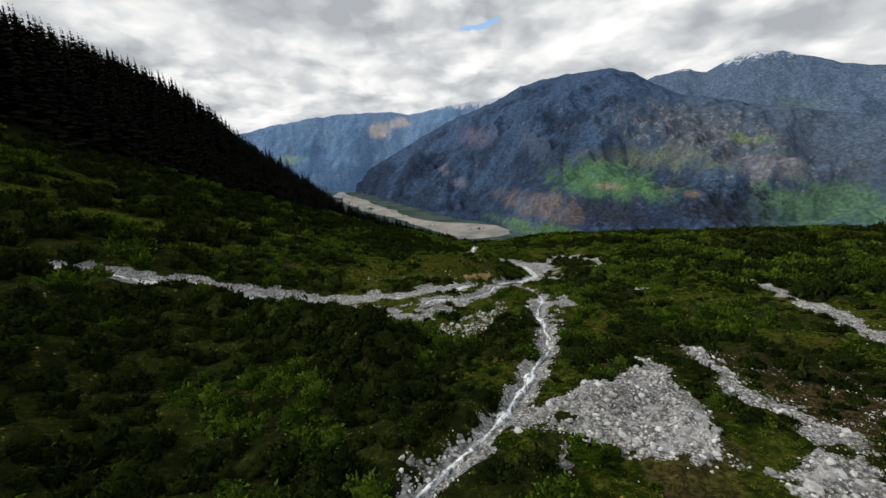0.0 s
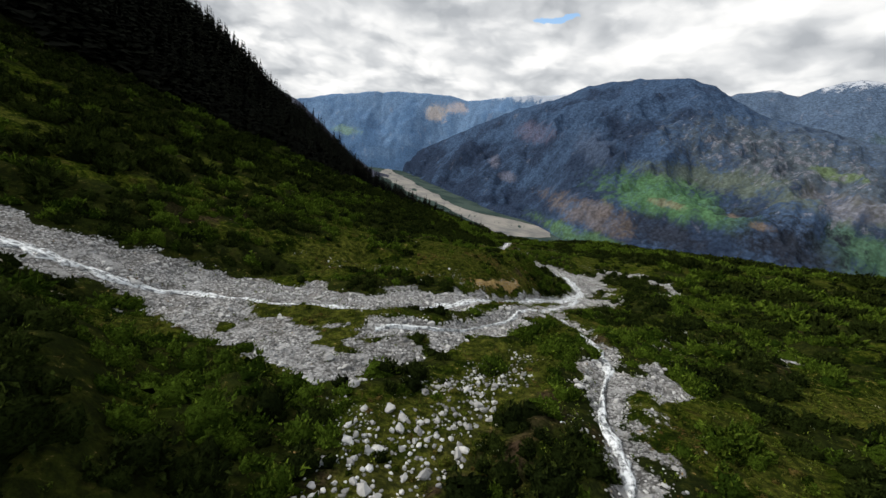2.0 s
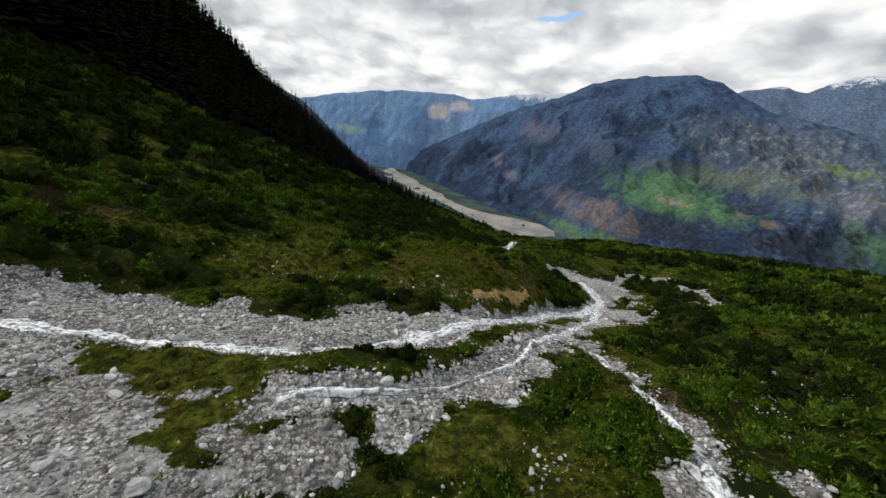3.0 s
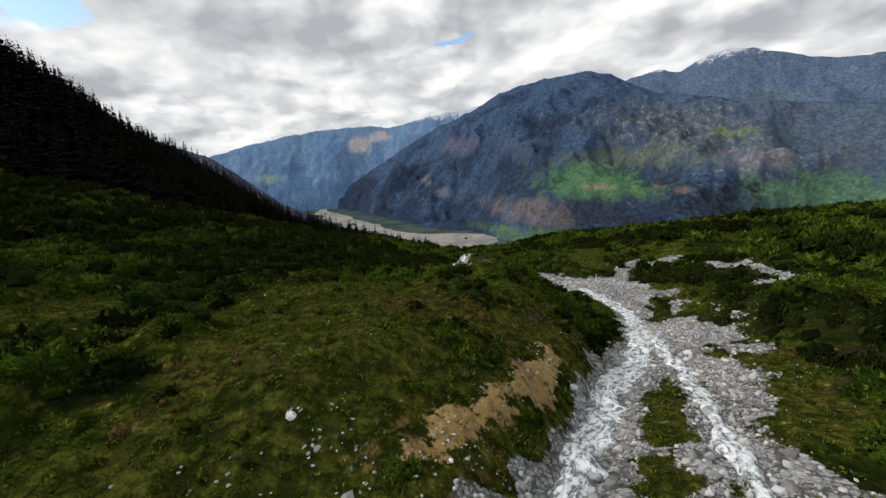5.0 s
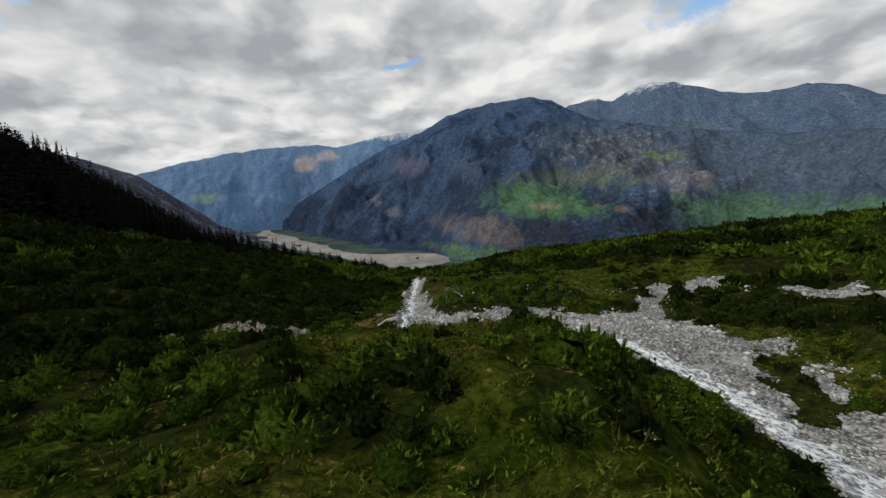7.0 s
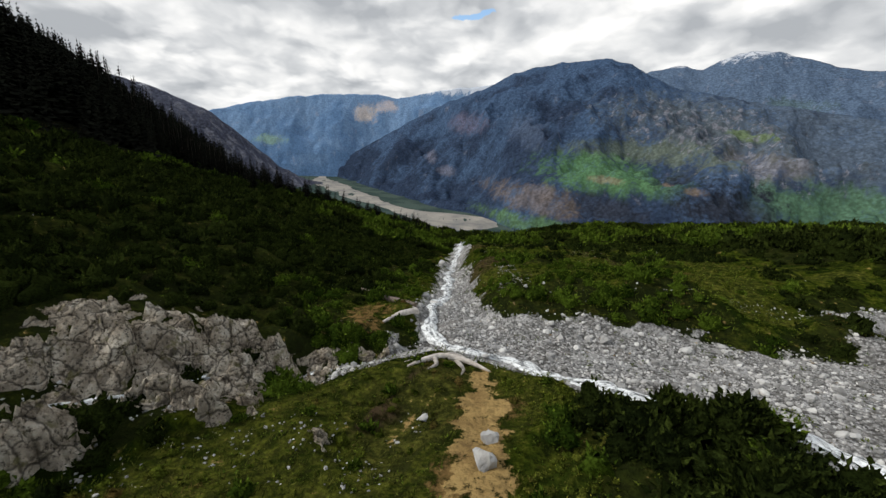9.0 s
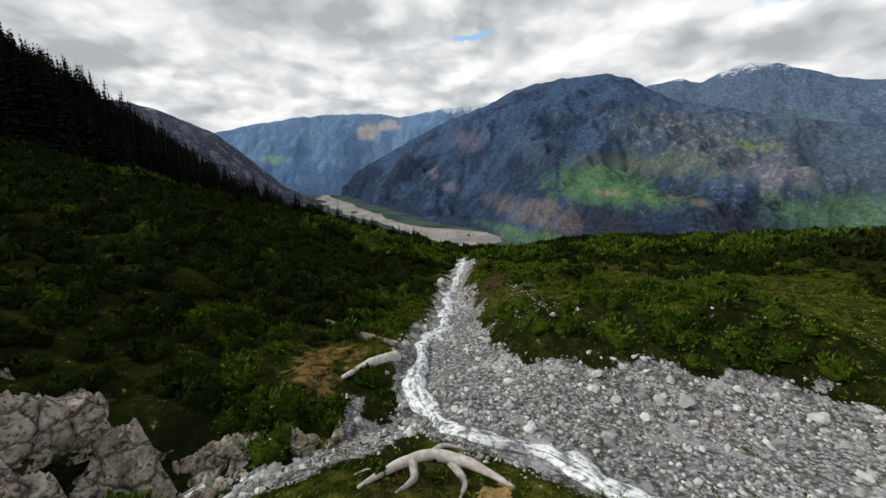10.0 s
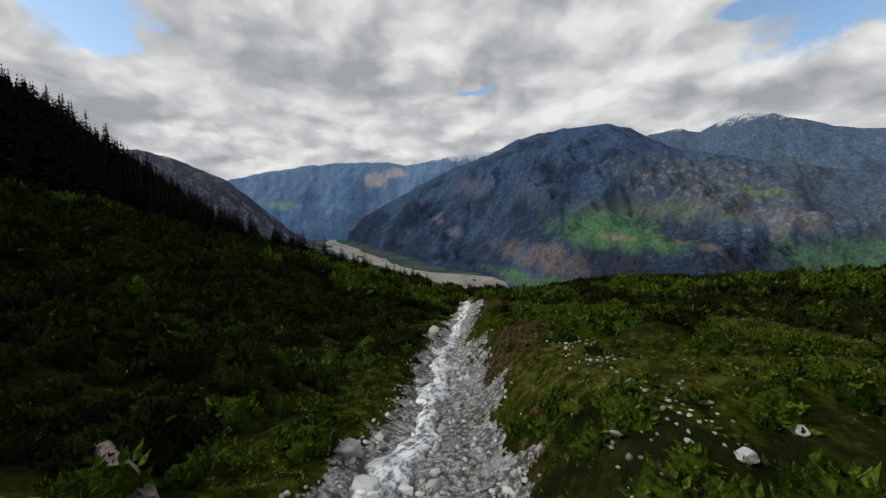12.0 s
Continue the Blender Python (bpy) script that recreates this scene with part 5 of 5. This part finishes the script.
# ---- bedrock beside the gully ----
def build_outcrop(name, line, rise, seed, label, slabs=2.0, step=0.09):
    """Bedrock broken along joints: tilted slabs with cracks between them, in two sizes, sinking into the soil at the rim."""
    xs = [p[0] for part_line in line for p in part_line]
    ys = [p[1] for part_line in line for p in part_line]
    gx, gy = np.arange(min(xs) - 3, max(xs) + 3, step), np.arange(min(ys) - 3, max(ys) + 3, step)
    X, Y = np.meshgrid(gx, gy, indexing="ij")
    x, y = X.ravel(), Y.ravel()
    inside = strokes(x, y, *line) + 0.7 * fbm(x, y, 1.8, 3, seed)
    z = bed(x, y) + rise * smooth(-0.5, 1.6, inside) - 0.45
    # joints run along one direction
    c, s = math.cos(0.55), math.sin(0.55)
    bend_x, bend_y = x + 0.16 * fbm(x, y, 1.3, 3, seed + 3), y + 0.16 * fbm(x, y, 1.3, 3, seed + 4)
    for cell, lift, tilt, crack, k in ((slabs, 0.75, 0.40, 0.45, 11), (slabs * 0.42, 0.42, 0.42, 0.26, 12), (slabs * 0.17, 0.16, 0.36, 0.10, 13)):
        u, v = (bend_x * c + bend_y * s) / (cell * 1.5), (bend_y * c - bend_x * s) / cell
        iu, iv = np.floor(u), np.floor(v)
        near, second = np.full(len(x), 9.0), np.full(len(x), 9.0)
        pick, du, dv = np.zeros(len(x)), np.zeros(len(x)), np.zeros(len(x))
        for a in (-1, 0, 1):
            for b in (-1, 0, 1):
                pu, pv = iu + a + lattice(iu + a, iv + b, seed + k), iv + b + lattice(iu + a, iv + b, seed + k + 50)
                d = np.hypot(u - pu, v - pv)
                first = d < near
                second = np.where(first, near, np.minimum(second, d))
                near = np.where(first, d, near)
                pick = np.where(first, lattice(iu + a, iv + b, seed + k + 90), pick)
                du, dv = np.where(first, u - pu, du), np.where(first, v - pv, dv)
        turn = np.sin(pick * 91.0), np.cos(pick * 57.0)
        z = z + lift * (pick - 0.5) + tilt * cell * (turn[0] * du + (0.5 + turn[1]) * dv) - crack * (1 - smooth(0.0, 0.09, second - near))
    z = z + 0.035 * fbm(x, y, 0.5, 3, seed + 8)
    z = np.where(inside < -0.6, np.minimum(z, bed(x, y) - 0.5), z)
    f = grid_faces(len(gx), len(gy))
    f = f[(inside[f] > -1.0).any(1)]
    used, f = np.unique(f, return_inverse=True)
    me = mesh_from(name, np.stack([x, y, z], -1)[used], f.reshape(-1, 4), SLAB)
    tagged(new(name, me), label, "rock", kind="structure")


build_outcrop("rock_outcrop", OUTCROP[:2], 0.65, 301, "pale fractured bedrock slabs beside a gully")
build_outcrop("rock_ledge", OUTCROP[2:5], 1.15, 311, "low pale rock ledges between grass and stones", 1.3)
build_outcrop("rock_bank", OUTCROP[5:], 1.3, 331, "weathered pale rock above the stream bank", 2.4)
build_stream("water_gully", ((-6.5, 143.6), (-4, 145.4), (-2.2, 146.6), (-0.8, 147.8), (1.5, 149), (3.5, 150.6)), 0.26, "thin white trickle of water falling over bedrock", 95)


# ---- driftwood ----
def limb(bm, points, radii, seed, sides=13):
    """A bent, tapering, slightly knotted limb."""
    r = random.Random(seed)
    rings = []
    for i, p in enumerate(points):
        p = Vector(p)
        way = (Vector(points[min(i + 1, len(points) - 1)]) - Vector(points[max(i - 1, 0)])).normalized()
        side = way.cross(Vector((0, 0, 1))).normalized()
        up = side.cross(way)
        rings.append([bm.verts.new(p + (side * math.cos(a) + up * math.sin(a)) * radii[i] * (1 + 0.22 * noise.noise(Vector((math.cos(a) * 1.3, math.sin(a) * 1.3, i * 0.22 + seed))) + 0.12 * noise.noise(Vector((math.cos(a) * 4, math.sin(a) * 4, i * 0.12 + seed))))) for a in [k * 2 * math.pi / sides for k in range(sides)]])
    for a, b in zip(rings, rings[1:]):
        for k in range(sides):
            bm.faces.new((a[k], a[(k + 1) % sides], b[(k + 1) % sides], b[k]))
    bm.faces.new(rings[0][::-1])
    bm.faces.new(rings[-1])


def build_wood(name, label, limbs, mat, seed):
    bm = bmesh.new()
    for k, (pts, radii) in enumerate(limbs):
        c, t = dense([p[:2] for p in pts], 0.14)
        s = np.linspace(0, 1, len(c))
        src = np.linspace(0, 1, len(pts))
        lift = np.interp(s, src, [p[2] for p in pts])
        rad = np.interp(s, src, radii)
        z = np.interp(s, (0, 0.5, 1), bed(c[[0, len(c) // 2, -1], 0], c[[0, len(c) // 2, -1], 1])) + lift
        limb(bm, [(*p, h) for p, h in zip(c, z)], rad, seed + k)
    me = bpy.data.meshes.new(name)
    bm.to_mesh(me)
    bm.free()
    me.materials.append(mat)
    for p in me.polygons:
        p.use_smooth = True
    return tagged(new(name, me), label, "driftwood")


build_wood("fallen_log", "bleached pale fallen log lying on gravel and grass", [(((6.9, 156.8, 0.06), (8.1, 158.5, 0.10), (9.4, 160.3, 0.10)), (0.10, 0.28, 0.36))], PALE_WOOD, 401)
build_wood("old_log", "long grey-brown weathered log on the bank", [(((3.4, 166.3, 0.16), (6.4, 164.0, 0.18), (9.2, 161.4, 0.10)), (0.28, 0.34, 0.24)), (((4.6, 165.5, 0.3), (4.9, 166.1, 0.6)), (0.08, 0.03))], GREY_WOOD, 411)
build_wood("bleached_root", "bleached pale root stock with thin prongs lying flat on the bank", [(((9.2, 148.9, 0.03), (10.2, 149.9, 0.05), (11.4, 150.6, 0.08), (12.7, 150.5, 0.06), (14.3, 149.7, 0.03)), (0.05, 0.17, 0.24, 0.18, 0.05)),
           (((10.8, 150.3, 0.06), (10.9, 149.5, 0.04), (10.3, 148.7, 0.02)), (0.17, 0.12, 0.04)), (((12.1, 150.6, 0.06), (12.6, 149.9, 0.05), (12.4, 149.1, 0.02)), (0.17, 0.12, 0.04)),
           (((11.4, 150.6, 0.08), (11.9, 151.3, 0.06), (12.9, 151.5, 0.02)), (0.15, 0.09, 0.03)), (((10.0, 149.7, 0.06), (9.4, 149.8, 0.05), (8.9, 149.5, 0.02)), (0.09, 0.05, 0.02))], PALE_WOOD, 421)
